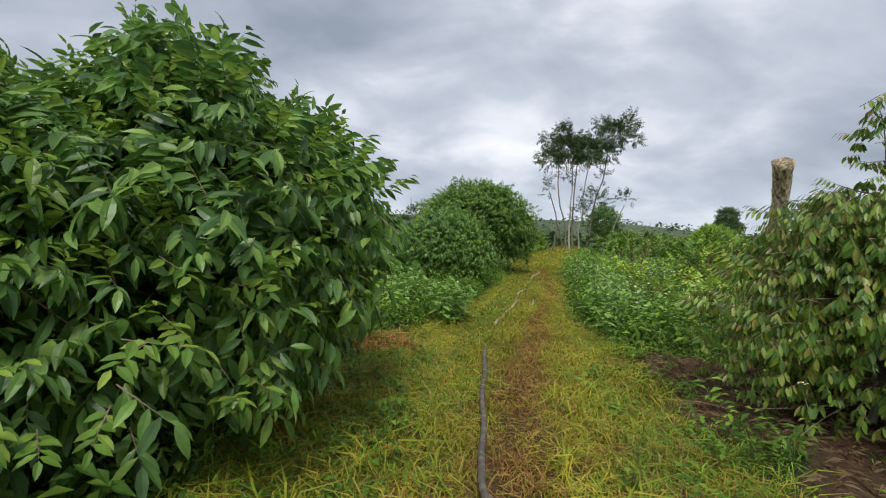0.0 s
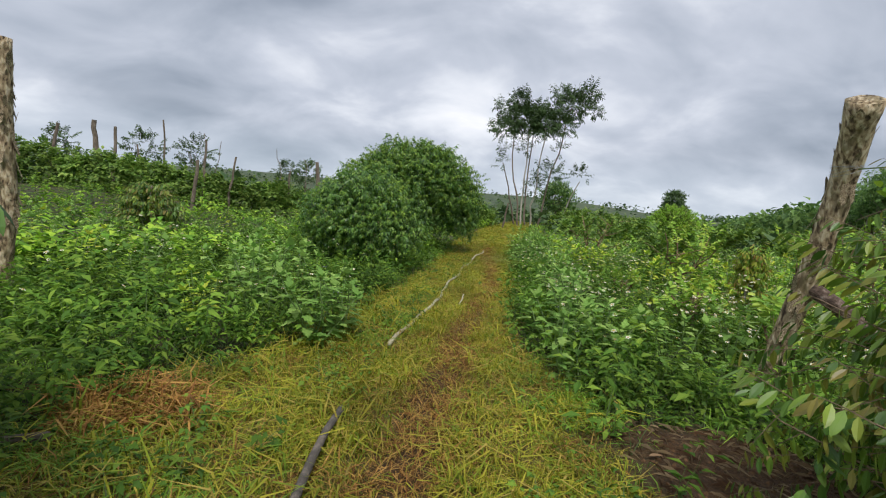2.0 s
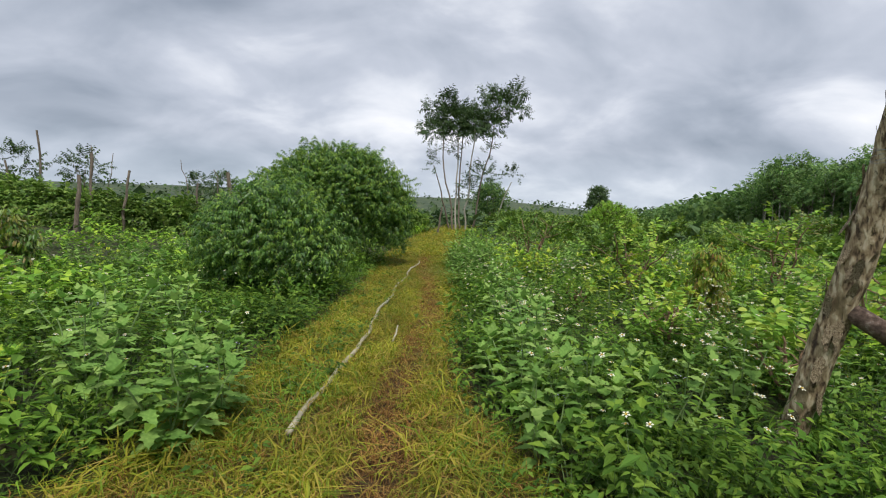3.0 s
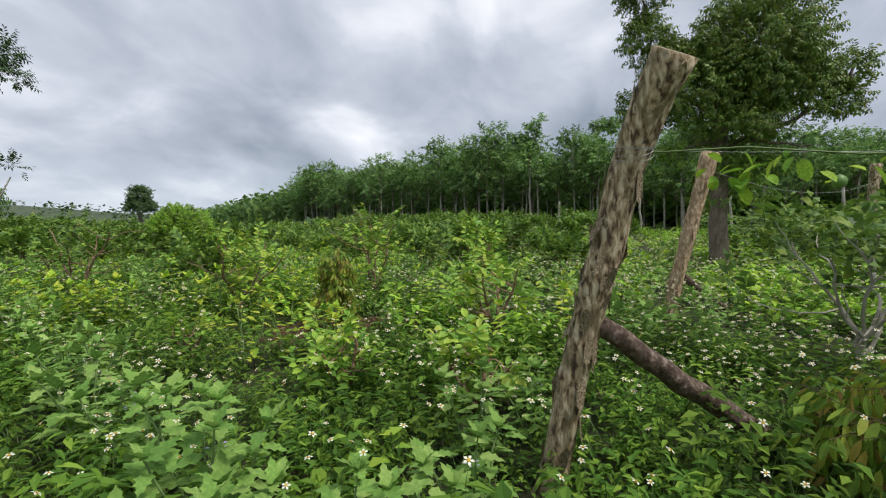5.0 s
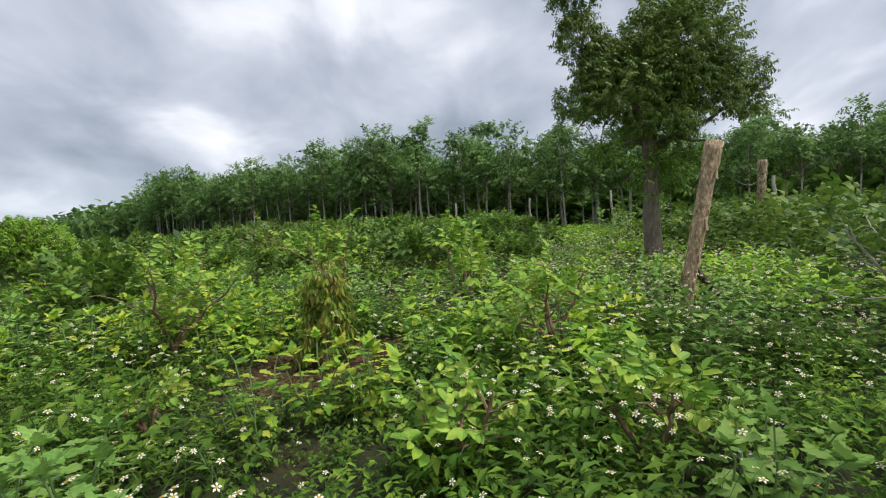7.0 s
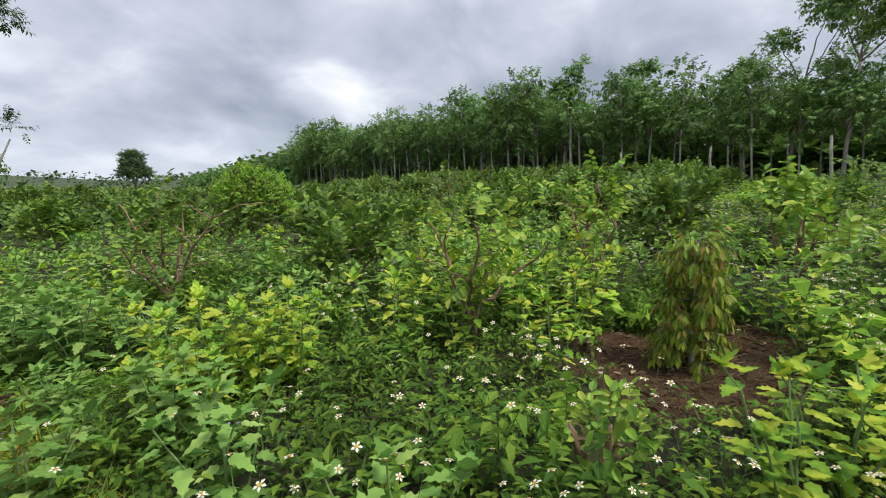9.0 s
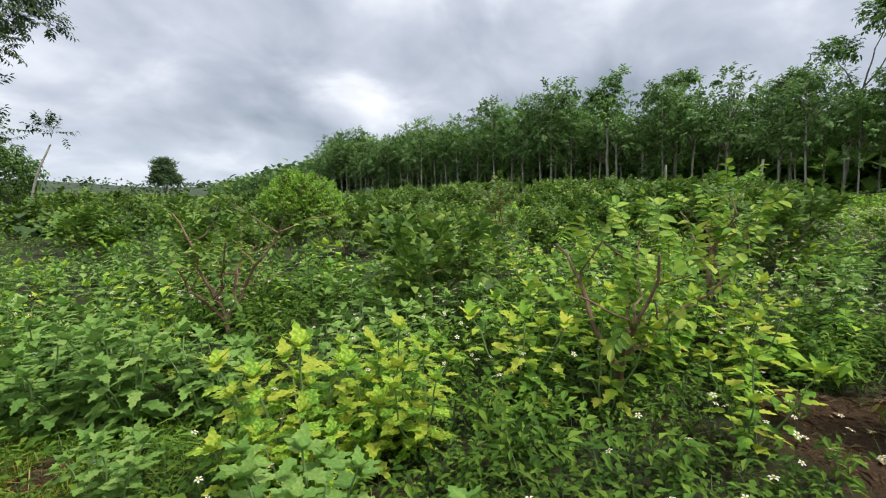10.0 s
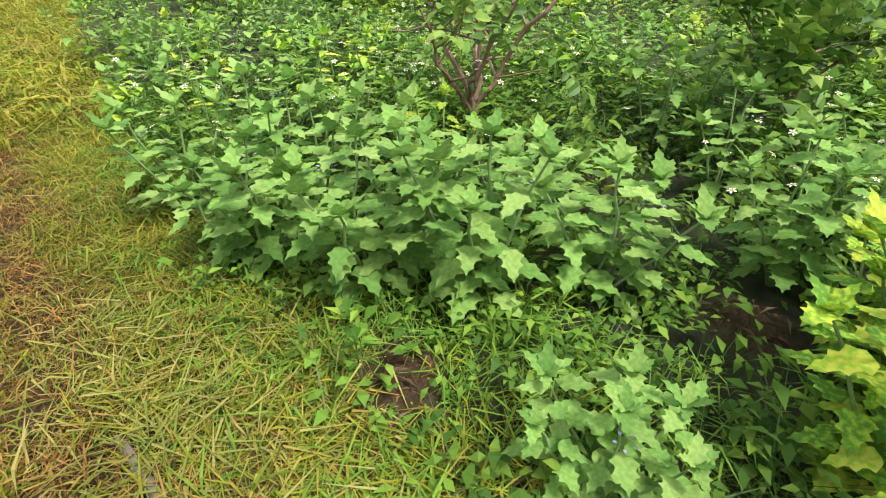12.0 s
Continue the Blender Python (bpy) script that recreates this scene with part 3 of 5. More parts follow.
def dense_tree(name, x, y, blobs, n, size, label, category, trunk_h, trunk_r, leafmat=None, tpl=None, new_n=0, group="", seed=1, limbs=7, base=None, low=-0.7, lump=0.25, new_tpl=None, new_low=-0.5, fall=0.05, new_mat=None, fine=None):
    """A leafy fruit tree: trunk, limbs and crown; blobs are relative to its foot."""
    r = np.random.default_rng(seed)
    z = hz(x, y) if base is None else base
    ob = thing(name, x, y, z, label, category, group)
    top = np.array([0, 0, trunk_h])
    geo = [tube(bend((0, 0, -0.1), top, 0.15, 6, seed), (trunk_r, trunk_r * 0.7), 9, 0, 0.1, seed)]
    part("trunk", join(*geo), M_TRUNK, ob)
    br = []
    for k in range(limbs):
        c, rad = blobs[k % len(blobs)]
        rad = rad if np.ndim(rad) else (rad,) * 3
        d = unit(r.normal(0, 1, 3)) * np.array(rad) * 0.75
        end = np.array(c) + d * (1, 1, 0.8)
        start = top * r.uniform(0.55, 1)
        br.append(tube(bend(start, end, 0.25, 7, seed + k), (trunk_r * 0.5, trunk_r * 0.1), 5))
    part("branchwork", join(*br), M_TRUNK, ob)
    g = crown(blobs, n, SP_LONGAN if tpl is None else tpl, size, r=r, low=low, up=fall, lump=lump)
    if fine:
        g = join(g, crown(fine[0], fine[1], SP_FINE, fine[2], r=r, low=-0.1, up=fall, lump=lump))
    part("foliage", g, [leafmat or M_LONGAN, M_TWIG], ob)
    if new_n:
        g = crown(blobs, new_n, new_tpl or SP_LONGAN_NEW, size * 0.85, lump=lump, out=0.8, up=0.2 + fall, shell=0.15, r=r, low=new_low, inset=0.45)
        part("young_growth", g, [new_mat or M_NEW, M_TWIG], ob, "pale yellow-green young shoots")
    return ob


def big_bush():
    masses = [((0.1, -0.1, 1.25), (1.6, 1.5, 1.05)), ((-0.55, -1.25, 0.94), (1.25, 1.05, 1.04)), ((-0.45, -0.1, 1.35), (1.1, 1.1, 0.75)), ((0.35, -0.2, 1.8), (0.62, 0.7, 0.78)), ((0.35, 0.25, 1.2), (1.25, 1.0, 1.05)), ((-1.5, 0.0, 1.15), (1.1, 1.1, 1.02)), ((0.75, 0.35, 1.55), (0.8, 0.7, 0.7)), ((0.0, -0.7, 0.8), (1.45, 1.5, 0.75))]
    dense_tree("longan_tree", -1.85, 3.0, masses, 3800, 0.28, "dense dark green fruit tree with long leaves drooping to the grass", "tree", 1.3, 0.09, new_n=1500, seed=11, limbs=14, low=-0.9, lump=0.13, fall=-0.2,
               new_mat=M_SHOOT, new_tpl=SP_LONGAN_NEW, fine=(masses[:7], 4200, 0.24))
    dense_tree("longan_tree", 0.52, 12.1, [((0, 0, 1.05), (1.1, 1.1, 0.98)), ((0.45, -0.3, 0.8), (0.85, 0.8, 0.75)), ((-0.5, 0.0, 0.9), (0.75, 0.8, 0.78))],
               3600, 0.2, "small rounded dark green fruit tree beside the grassy path", "tree", 0.9, 0.07, new_n=420, seed=21, tpl=SP_DROOP, limbs=8, fall=-0.3, lump=0.16, new_mat=M_SHOOT, new_tpl=SP_DROOP)
    dense_tree("longan_tree", 1.75, 17.0, [((0, 0, 1.8), (2.05, 1.8, 1.55)), ((-1.0, -0.3, 1.5), (1.3, 1.2, 1.2)), ((1.2, 0, 1.4), (1.1, 1.2, 1.2)), ((0.2, 0, 2.45), (1.3, 1.3, 0.85))],
               5600, 0.24, "large rounded dark green fruit tree with paler shoots on top", "tree", 1.2, 0.1, new_n=1500, seed=22, tpl=SP_DROOP, limbs=8, fall=-0.3, lump=0.14, new_mat=M_SHOOT, new_tpl=SP_DROOP, new_low=0.15)
    # Dark leaf colour paints the shaded underside; young leaves sit only on the upper half.
    dense_tree("round_tree", 11.75, 18.7, [((0, 0, 1.4), (0.85, 0.85, 0.8)), ((0.15, 0, 1.05), (0.9, 0.85, 0.75))],
               1200, 0.18, "round bush with bright lime-green young leaves over dark old ones", "tree", 0.6, 0.06, seed=23, tpl=SP_SMALL, leafmat=M_DARKLEAF, low=-0.6, lump=0.1, new_low=0.05, new_n=1500, new_tpl=SP_SMALL, limbs=5)
    dense_tree("dark_tree", 15.2, 40.5, [((0, 0, 2.3), (1.4, 1.3, 1.5))], 420, 0.55, "small dark round tree far off across the field", "tree", 1.4, 0.12, seed=24, tpl=SP_SMALL, limbs=4)
    dense_tree("field_tree", 72, 112, [((0, 0, 9.6), (2.4, 2.2, 2.3)), ((0.3, 0, 7.3), (3.4, 3.0, 1.8)), ((-1.5, 0, 7.8), (1.4, 1.4, 1.2))], 1300, 0.95, "solitary dark tree standing far off in the fields", "tree", 4.0, 0.35, seed=25, tpl=SP_SMALL, limbs=5, leafmat=M_FAR, base=-0.8)


def hanging_tree(x, y, h, rad, n, size, label, seed, lean=(0, 0), z=None, mat=None, shoot=0.0):
    """A young fruit tree whose long leaves hang from spreading twigs."""
    r = np.random.default_rng(seed)
    ob = thing("young_durian_tree", x, y, hz(x, y) if z is None else z, label, "tree", "young drooping trees")
    top = np.array([lean[0], lean[1], h])
    stem = bend((0, 0, -0.05), top, 0.12, 8, seed)
    part("trunk", tube(stem, (0.012 + h * 0.011, 0.006), 7, 0, 0.08), M_PALE, ob)
    limbs, P, Y = [], [], []
    for k in range(n):
        t = r.uniform(0.14, 0.98)
        s = np.array([np.interp(t, np.linspace(0, 1, 8), stem[:, c]) for c in range(3)])
        a = r.uniform(0, 2 * math.pi)
        ln = rad * (1.05 - 0.75 * t ** 2) * r.uniform(0.45, 1.0)
        end = s + np.array([math.cos(a) * ln, math.sin(a) * ln, r.uniform(-0.12, 0.22) * ln * 1.6])
        if k % 3 == 0:
            limbs.append(tube(bend(s, end, 0.2, 4, seed + k), (0.008, 0.003), 4))
        d = unit(end - s)
        for q in (1.0, 0.72, 0.5):
            if r.random() < 0.95:
                P.append(s + (end - s) * q), Y.append(d + r.normal(0, 0.35, 3) - (0, 0, 0.25))
    for k in range(int(shoot * 40)):
        t = r.uniform(0, 1)
        P.append(top + np.array((-0.2 + r.normal(0, 0.07), -0.1 + r.normal(0, 0.07), t * shoot))), Y.append((r.normal(0, 0.6), r.normal(0, 0.6), 0.1))
    if shoot:
        limbs.append(tube(bend(top * 0.9, top + (-0.2, -0.1, shoot), 0.15, 6, seed), (0.009, 0.003), 4))
    part("branchwork", join(*limbs), M_TWIG, ob)
    P, Y = np.array(P), np.array(Y)
    part("foliage", place(SP_HANG, P, Y, (0, 0, 1), r.uniform(0.8, 1.25, len(P)) * size), [mat or M_DURIAN, M_TWIG], ob)
    return ob


# ---- fence posts ----
def leaning_post(pts, radii, label, seed, brace=None, name="leaning_post", wood=None):
    z0 = pts[0]
    ob = thing(name, z0[0], z0[1], z0[2], label, "post", "old plantation posts")
    P = np.array(pts, float) - z0
    t = np.linspace(0, 1, 26)
    path = np.stack([np.interp(t, np.linspace(0, 1, len(P)), P[:, c]) for c in range(3)], 1)
    path[1:-1] = (path[:-2] + path[1:-1] * 2 + path[2:]) / 4
    part("trunk", tube(path, radii, 18, 0, 0.075, seed), wood or M_POST, ob, shade=True)
    r = np.random.default_rng(seed)
    fl = []
    for k in range(80):
        i = r.integers(1, 23)
        a = r.uniform(0, 6.28)
        rad = np.interp(i / 25, np.linspace(0, 1, len(radii)), radii)
        o = np.array([math.cos(a), math.sin(a), 0])
        p = path[i] + o * rad * 0.98
        ax = unit(path[min(i + 1, 25)] - path[i - 1])
        fl.append((p, ax * r.choice((-1, 1)) + o * 0.1, o, r.uniform(0.06, 0.2)))
    f = leaf(0.3, -0.16, 0.03, ((0.15, 0.9), (0.5, 1.0), (0.85, 0.8)))
    pieces("bark_flake", tri_mesh("bark_flake", *f[:2], wood or M_POST), [q[0] for q in fl], [q[1] for q in fl], [q[2] for q in fl], [q[3] for q in fl], ob)
    if brace:
        a, b, ra, rb = brace
        part("brace", tube(bend(np.array(a) - z0, np.array(b) - z0, 0.06, 10, seed + 1), (ra, rb), 12, 0, 0.06, seed), M_BRACE, ob, "dark half-bare slanting wooden brace", True)
    return ob


def straight_post(x, y, h, r0, label, lean=(0, 0), mat=None, seed=0, name="fence_post", z=None, crook=0.1):
    ob = thing(name, x, y, hz(x, y) if z is None else z, label, "post", "fence posts on the bank")
    part("shaft", tube(bend((0, 0, -0.15), (lean[0], lean[1], h), crook, 9, seed), (r0, r0 * 0.75), 8, 0, 0.12, seed), mat or M_TRUNK, ob)
    return ob


def posts():
    leaning_post([(4.38, 5.88, -0.15), (4.42, 5.81, 0.18), (4.45, 5.74, 0.6), (4.49, 5.65, 1.02), (4.49, 5.54, 1.45), (4.47, 5.45, 1.85), (4.41, 5.35, 2.14), (4.31, 5.22, 2.41)], (0.08, 0.08, 0.085, 0.085, 0.09, 0.09, 0.095, 0.115),
                 "leaning grey-brown tree-trunk post with flaking bark and wound wire", 3, ((4.5, 5.6, 1.0), (5.35, 4.55, 0.06), 0.06, 0.075))
    leaning_post([(9.2, 5.12, -0.1), (9.26, 5.06, 0.24), (9.31, 4.96, 0.75), (9.36, 4.82, 1.38), (9.41, 4.69, 1.93), (9.46, 4.55, 2.54)], (0.085, 0.085, 0.09, 0.1, 0.095, 0.125),
                 "reddish-brown leaning trunk post with a short brace, sawn flat", 5, ((9.3, 4.95, 0.82), (9.85, 4.3, 0.25), 0.055, 0.055), wood=M_REDBARK)
    leaning_post([(-2.95, 7.6, -0.1), (-2.85, 7.58, 1.0), (-2.9, 7.56, 1.9), (-2.92, 7.55, 2.7)], (0.075, 0.07, 0.075, 0.085), "dark upright trunk post standing in the weeds", 8)
    leaning_post([(17.6, 0.0, 0.3), (17.7, 0.0, 1.6), (17.75, -0.1, 3.0)], (0.1, 0.11, 0.13), "pale broken trunk post in front of the grove", 9)
    specs = ((-7.1, 24.4, 3.0, 0.06), (-5.95, 24.2, 2.5, 0.055), (-1.95, 23.9, 2.75, 0.1), (-9.9, 26.8, 3.7, 0.05), (-6.9, 22.6, 2.1, 0.08), (-13.2, 27.5, 3.3, 0.14), (-12.4, 27.3, 3.1, 0.09),
             (-15.6, 28.0, 3.0, 0.09), (-11.2, 27.5, 2.4, 0.05), (-3.6, 25.5, 2.3, 0.05), (8.2, 30.5, 1.7, 0.06), (-18.5, 28.5, 3.0, 0.09))
    for k, (x, y, h, r0) in enumerate(specs):
        straight_post(x, y, h, r0, "crooked weathered grey wooden fence post above the vine-covered bank", (0.25 * math.sin(k * 2.1), 0.1 * math.cos(k)), seed=k + 40)
    for k, (x, y, h) in enumerate(((-8.6, 27.5, 3.4), (-4.6, 27, 3.3), (-3.0, 27, 3.0), (-1.2, 27, 3.2), (-7.9, 28, 3.2))):
        straight_post(x, y, h, 0.018, "thin bare pole standing on the bank", (0.3 * math.cos(k * 1.7), 0), seed=k + 60, name="thin_pole", crook=0.3)
    for k, (x, y, h) in enumerate(((31.5, -3.5, 2.9), (33.5, 1.0, 2.6), (26.5, -5.0, 2.6), (38, 6, 2.5), (23, -9.5, 2.8), (36, 11.5, 2.4))):
        straight_post(x, y, h, 0.09, "pale grey wooden post at the edge of the grove", (0.1, 0.15 * math.sin(k)), M_PALE, k + 70)


def wires():
    """Wire wound round the near post and the vine that hangs from it."""
    ob = thing("trellis_wire", 4.445, 5.41, 1.95, "grey wire tied round the leaning post and stretched over the weeds", "wire")
    geo = []
    for k in range(5):
        a = np.linspace(0, 2 * math.pi, 20) + k
        ring = np.stack([np.cos(a) * 0.101, np.sin(a) * 0.101, 0.011 * (k - 2) + 0.02 * np.cos(a * 1 + k) + 0.025 * np.cos(a)], 1)
        geo.append(tube(ring, (0.0015, 0.0015), 4))
    part("tie", join(*geo), M_WIRE, ob, "wound grey tie wire")
    a, b = np.array((0.0, -0.1, 0.0)), np.array((-0.5, -4.6, -0.02))
    line = np.array([a + (b - a) * t - (0, 0, 0.12 * 4 * t * (1 - t)) for t in np.linspace(0, 1, 12)])
    part("strand", tube(line, (0.0012, 0.0012), 4), M_WIRE, ob)
    ob2 = thing("passion_vine", 4.445, 5.41, 1.95, "green climbing vine with broad leaves hanging from a wire", "vine")
    r = np.random.default_rng(5)
    t = r.uniform(0.04, 1, 190) ** 0.9
    P = a + (b - a) * t[:, None] + r.normal(0, 0.07, (190, 3)) - np.stack([0 * t, 0 * t, 0.48 * t * (1 - t) + r.uniform(0, 0.12, 190)], 1)
    Y = np.stack([r.normal(0, 0.6, 190), r.normal(0, 0.6, 190), r.uniform(-0.9, 0.2, 190)], 1)
    pieces("leaf", tri_mesh("vine_leaf", *OVAL[:2], M_CROP, None, True), P, Y, (0, 0.2, 1), r.uniform(0.06, 0.11, 190), ob2)
    part("stem", tube(line + r.normal(0, 0.012, line.shape), (0.005, 0.003), 4), M_STEM, ob2)
    for k, s in enumerate((0.24, 0.17, 0.42)):
        p = a + (b - a) * s
        fr = []
        for q in range(7):
            u = np.linspace(0, math.pi, 7)
        pts = np.stack([0 * u, 0 * u, -0.032 * np.cos(u)], 1)
        rad = np.maximum(0.029 * np.sin(u), 0.002)
        g = tube(pts + p - (0, 0, 0.2), rad, 10)
        part("fruit", g, M_FRUIT, ob2, "round green fruit", True)
    ob3 = thing("trellis_wire", 9.36, 4.6, 2.3, "thin wire strung between two far posts", "wire")
    p = np.linspace(0, 1, 10)[:, None] * np.array([(8.3, -4.6, 0.2)]) - 0.3 * (4 * np.linspace(0, 1, 10) * (1 - np.linspace(0, 1, 10)))[:, None] * np.array([(0, 0, 1)])
    part("strand", tube(p, (0.004, 0.004), 4), M_WIRE, ob3)


# ---- tall trees ----
def tall_trees():
    x, y = 11.3, 35.4
    ob = thing("feathery_tree", x, y, hz(x, y), "slender tall tree with several thin stems and open feathery dark crowns", "tree")
    z = hz(x, y)
    E = np.array((math.cos(radians(-17)), math.sin(radians(-17)), 0.0))

    def at(u, h, d=0.0):
        return E * u + np.array((-E[1], E[0], 0)) * d + np.array((0, 0, h))
    stems = [((-0.7, -0.3), (-1.6, 7.0)), ((-0.45, 0), (-0.7, 7.6)), ((-0.1, 0), (-0.3, 7.6)), ((0.2, 0), (0.6, 7.4)), ((0.6, 0), (2.3, 8.9)), ((1.9, 0), (3.3, 3.6)), ((-0.9, 0), (-2.2, 4.6))]
    g = []
    for k, ((u0, h0), (u1, h1)) in enumerate(stems):
        nm = "trunk"
        part(nm, tube(bend(at(u0, -0.2, 0.2 * k - 0.6), at(u1, h1, 0.3 * math.sin(k)), 0.1, 9, k), (0.07, 0.03), 6), M_PALE if k % 2 else M_TRUNK, ob)
    blobs = [(at(-2.1, 7.0), (1.3, 1.2, 0.8)), (at(-0.9, 7.7), (1.7, 1.4, 1.2)), (at(0.5, 7.5), (1.3, 1.2, 1.3)), (at(-2.5, 8.5), (0.7, 0.7, 0.6)), (at(-1.3, 9.0), (0.9, 0.8, 0.7)),
             (at(2.3, 8.9), (1.2, 1.0, 1.1)), (at(3.4, 9.6), (0.7, 0.7, 0.8)), (at(3.7, 8.5), (0.8, 0.7, 0.5)), (at(1.9, 7.4), (0.9, 0.9, 0.8)), (at(1.4, 9.7), (0.7, 0.6, 0.5))]
    g = crown(blobs, 1500, SP_FEATHER, 0.62, out=0.8, up=0.05, shell=0.7, lump=0.3, inset=0.45)
    part("foliage", g, M_FAR, ob)
    blobs = [(at(-2.1, 4.8), (0.5, 0.5, 0.9)), (at(1.2, 4.0), (1.2, 0.7, 0.8)), (at(3.3, 4.2), (0.8, 0.6, 0.5)), (at(0.4, 2.8), (0.8, 0.6, 0.9)), (at(-0.7, 5.6), (0.6, 0.5, 0.6)), (at(1.6, 5.6), (0.6, 0.5, 0.5))]
    part("side_foliage", crown(blobs, 170, SP_FEATHER, 0.6, out=0.8, shell=0.9, inset=0.2), M_FAR, ob)

    x, y, z = 15.45, 3.68, 0.25
    ob = thing("broad_tree", x, y, z, "big dark-crowned fruit tree with thick trunk behind flowering weeds", "tree")
    E = np.array((math.cos(radians(-81.5)), math.sin(radians(-81.5)), 0.0))
    F = np.array((-E[1], E[0], 0))

    def at2(u, h, d=0.0):
        return E * u + F * d + np.array((0, 0, h))
    part("trunk", tube(bend(at2(0, -0.2), at2(-0.05, 5.2), 0.06, 12, 2), (0.24, 0.19, 0.15), 12, 0, 0.06), M_TRUNK, ob, shade=True)
    lim = [((0, 3.0), (1.5, 3.7)), ((1.5, 3.7), (2.6, 4.3)), ((2.6, 4.3), (2.8, 5.1)), ((0, 3.4), (-1.6, 5.4)), ((-1.6, 5.1), (-2.0, 7.2)), ((-0.9, 4.6), (-1.9, 3.7)), ((0, 4.4), (0.8, 5.9)), ((-0.1, 4.8), (0.1, 6.2)), ((0.5, 3.3), (1.9, 3.1)), ((-0.2, 3.3), (-1.5, 3.0))]
    part("branchwork", join(*[tube(bend(at2(*a), at2(*b), 0.2, 7, k + 5), (0.1, 0.05) if k in (0, 3) else (0.055, 0.02), 6) for k, (a, b) in enumerate(lim)]), M_TRUNK, ob)
    blobs = [(at2(0.65, 5.45), (1.6, 1.5, 1.65)), (at2(-0.5, 4.65), (1.55, 1.4, 1.2)), (at2(1.3, 4.5), (1.15, 1.1, 1.1)), (at2(-2.0, 4.25), (0.5, 0.55, 0.55)), (at2(-1.9, 7.4), (0.75, 0.75, 0.9)),
             (at2(-1.85, 6.0), (0.65, 0.65, 0.7)), (at2(-1.2, 5.2), (0.85, 0.85, 0.75)), (at2(2.7, 4.85), (0.5, 0.5, 0.45)), (at2(2.5, 4.1), (0.55, 0.55, 0.5)), (at2(0.2, 3.6), (1.5, 1.0, 0.5))]
    part("foliage", crown(blobs, 8200, SP_SMALL, 0.25, out=0.6, up=-0.05, shell=0.55, lump=0.14, inset=0.6), [M_DARKLEAF, M_TWIG], ob)
    blobs = [(at2(0.2, 2.2), (0.9, 0.8, 0.9)), (at2(0.9, 2.6), (0.8, 0.7, 0.4)), (at2(-1.2, 2.9), (0.7, 0.5, 0.35))]
    part("lower_foliage", crown(blobs, 330, SP_SMALL, 0.34, shell=0.8), [M_COFFEE, M_TWIG], ob)




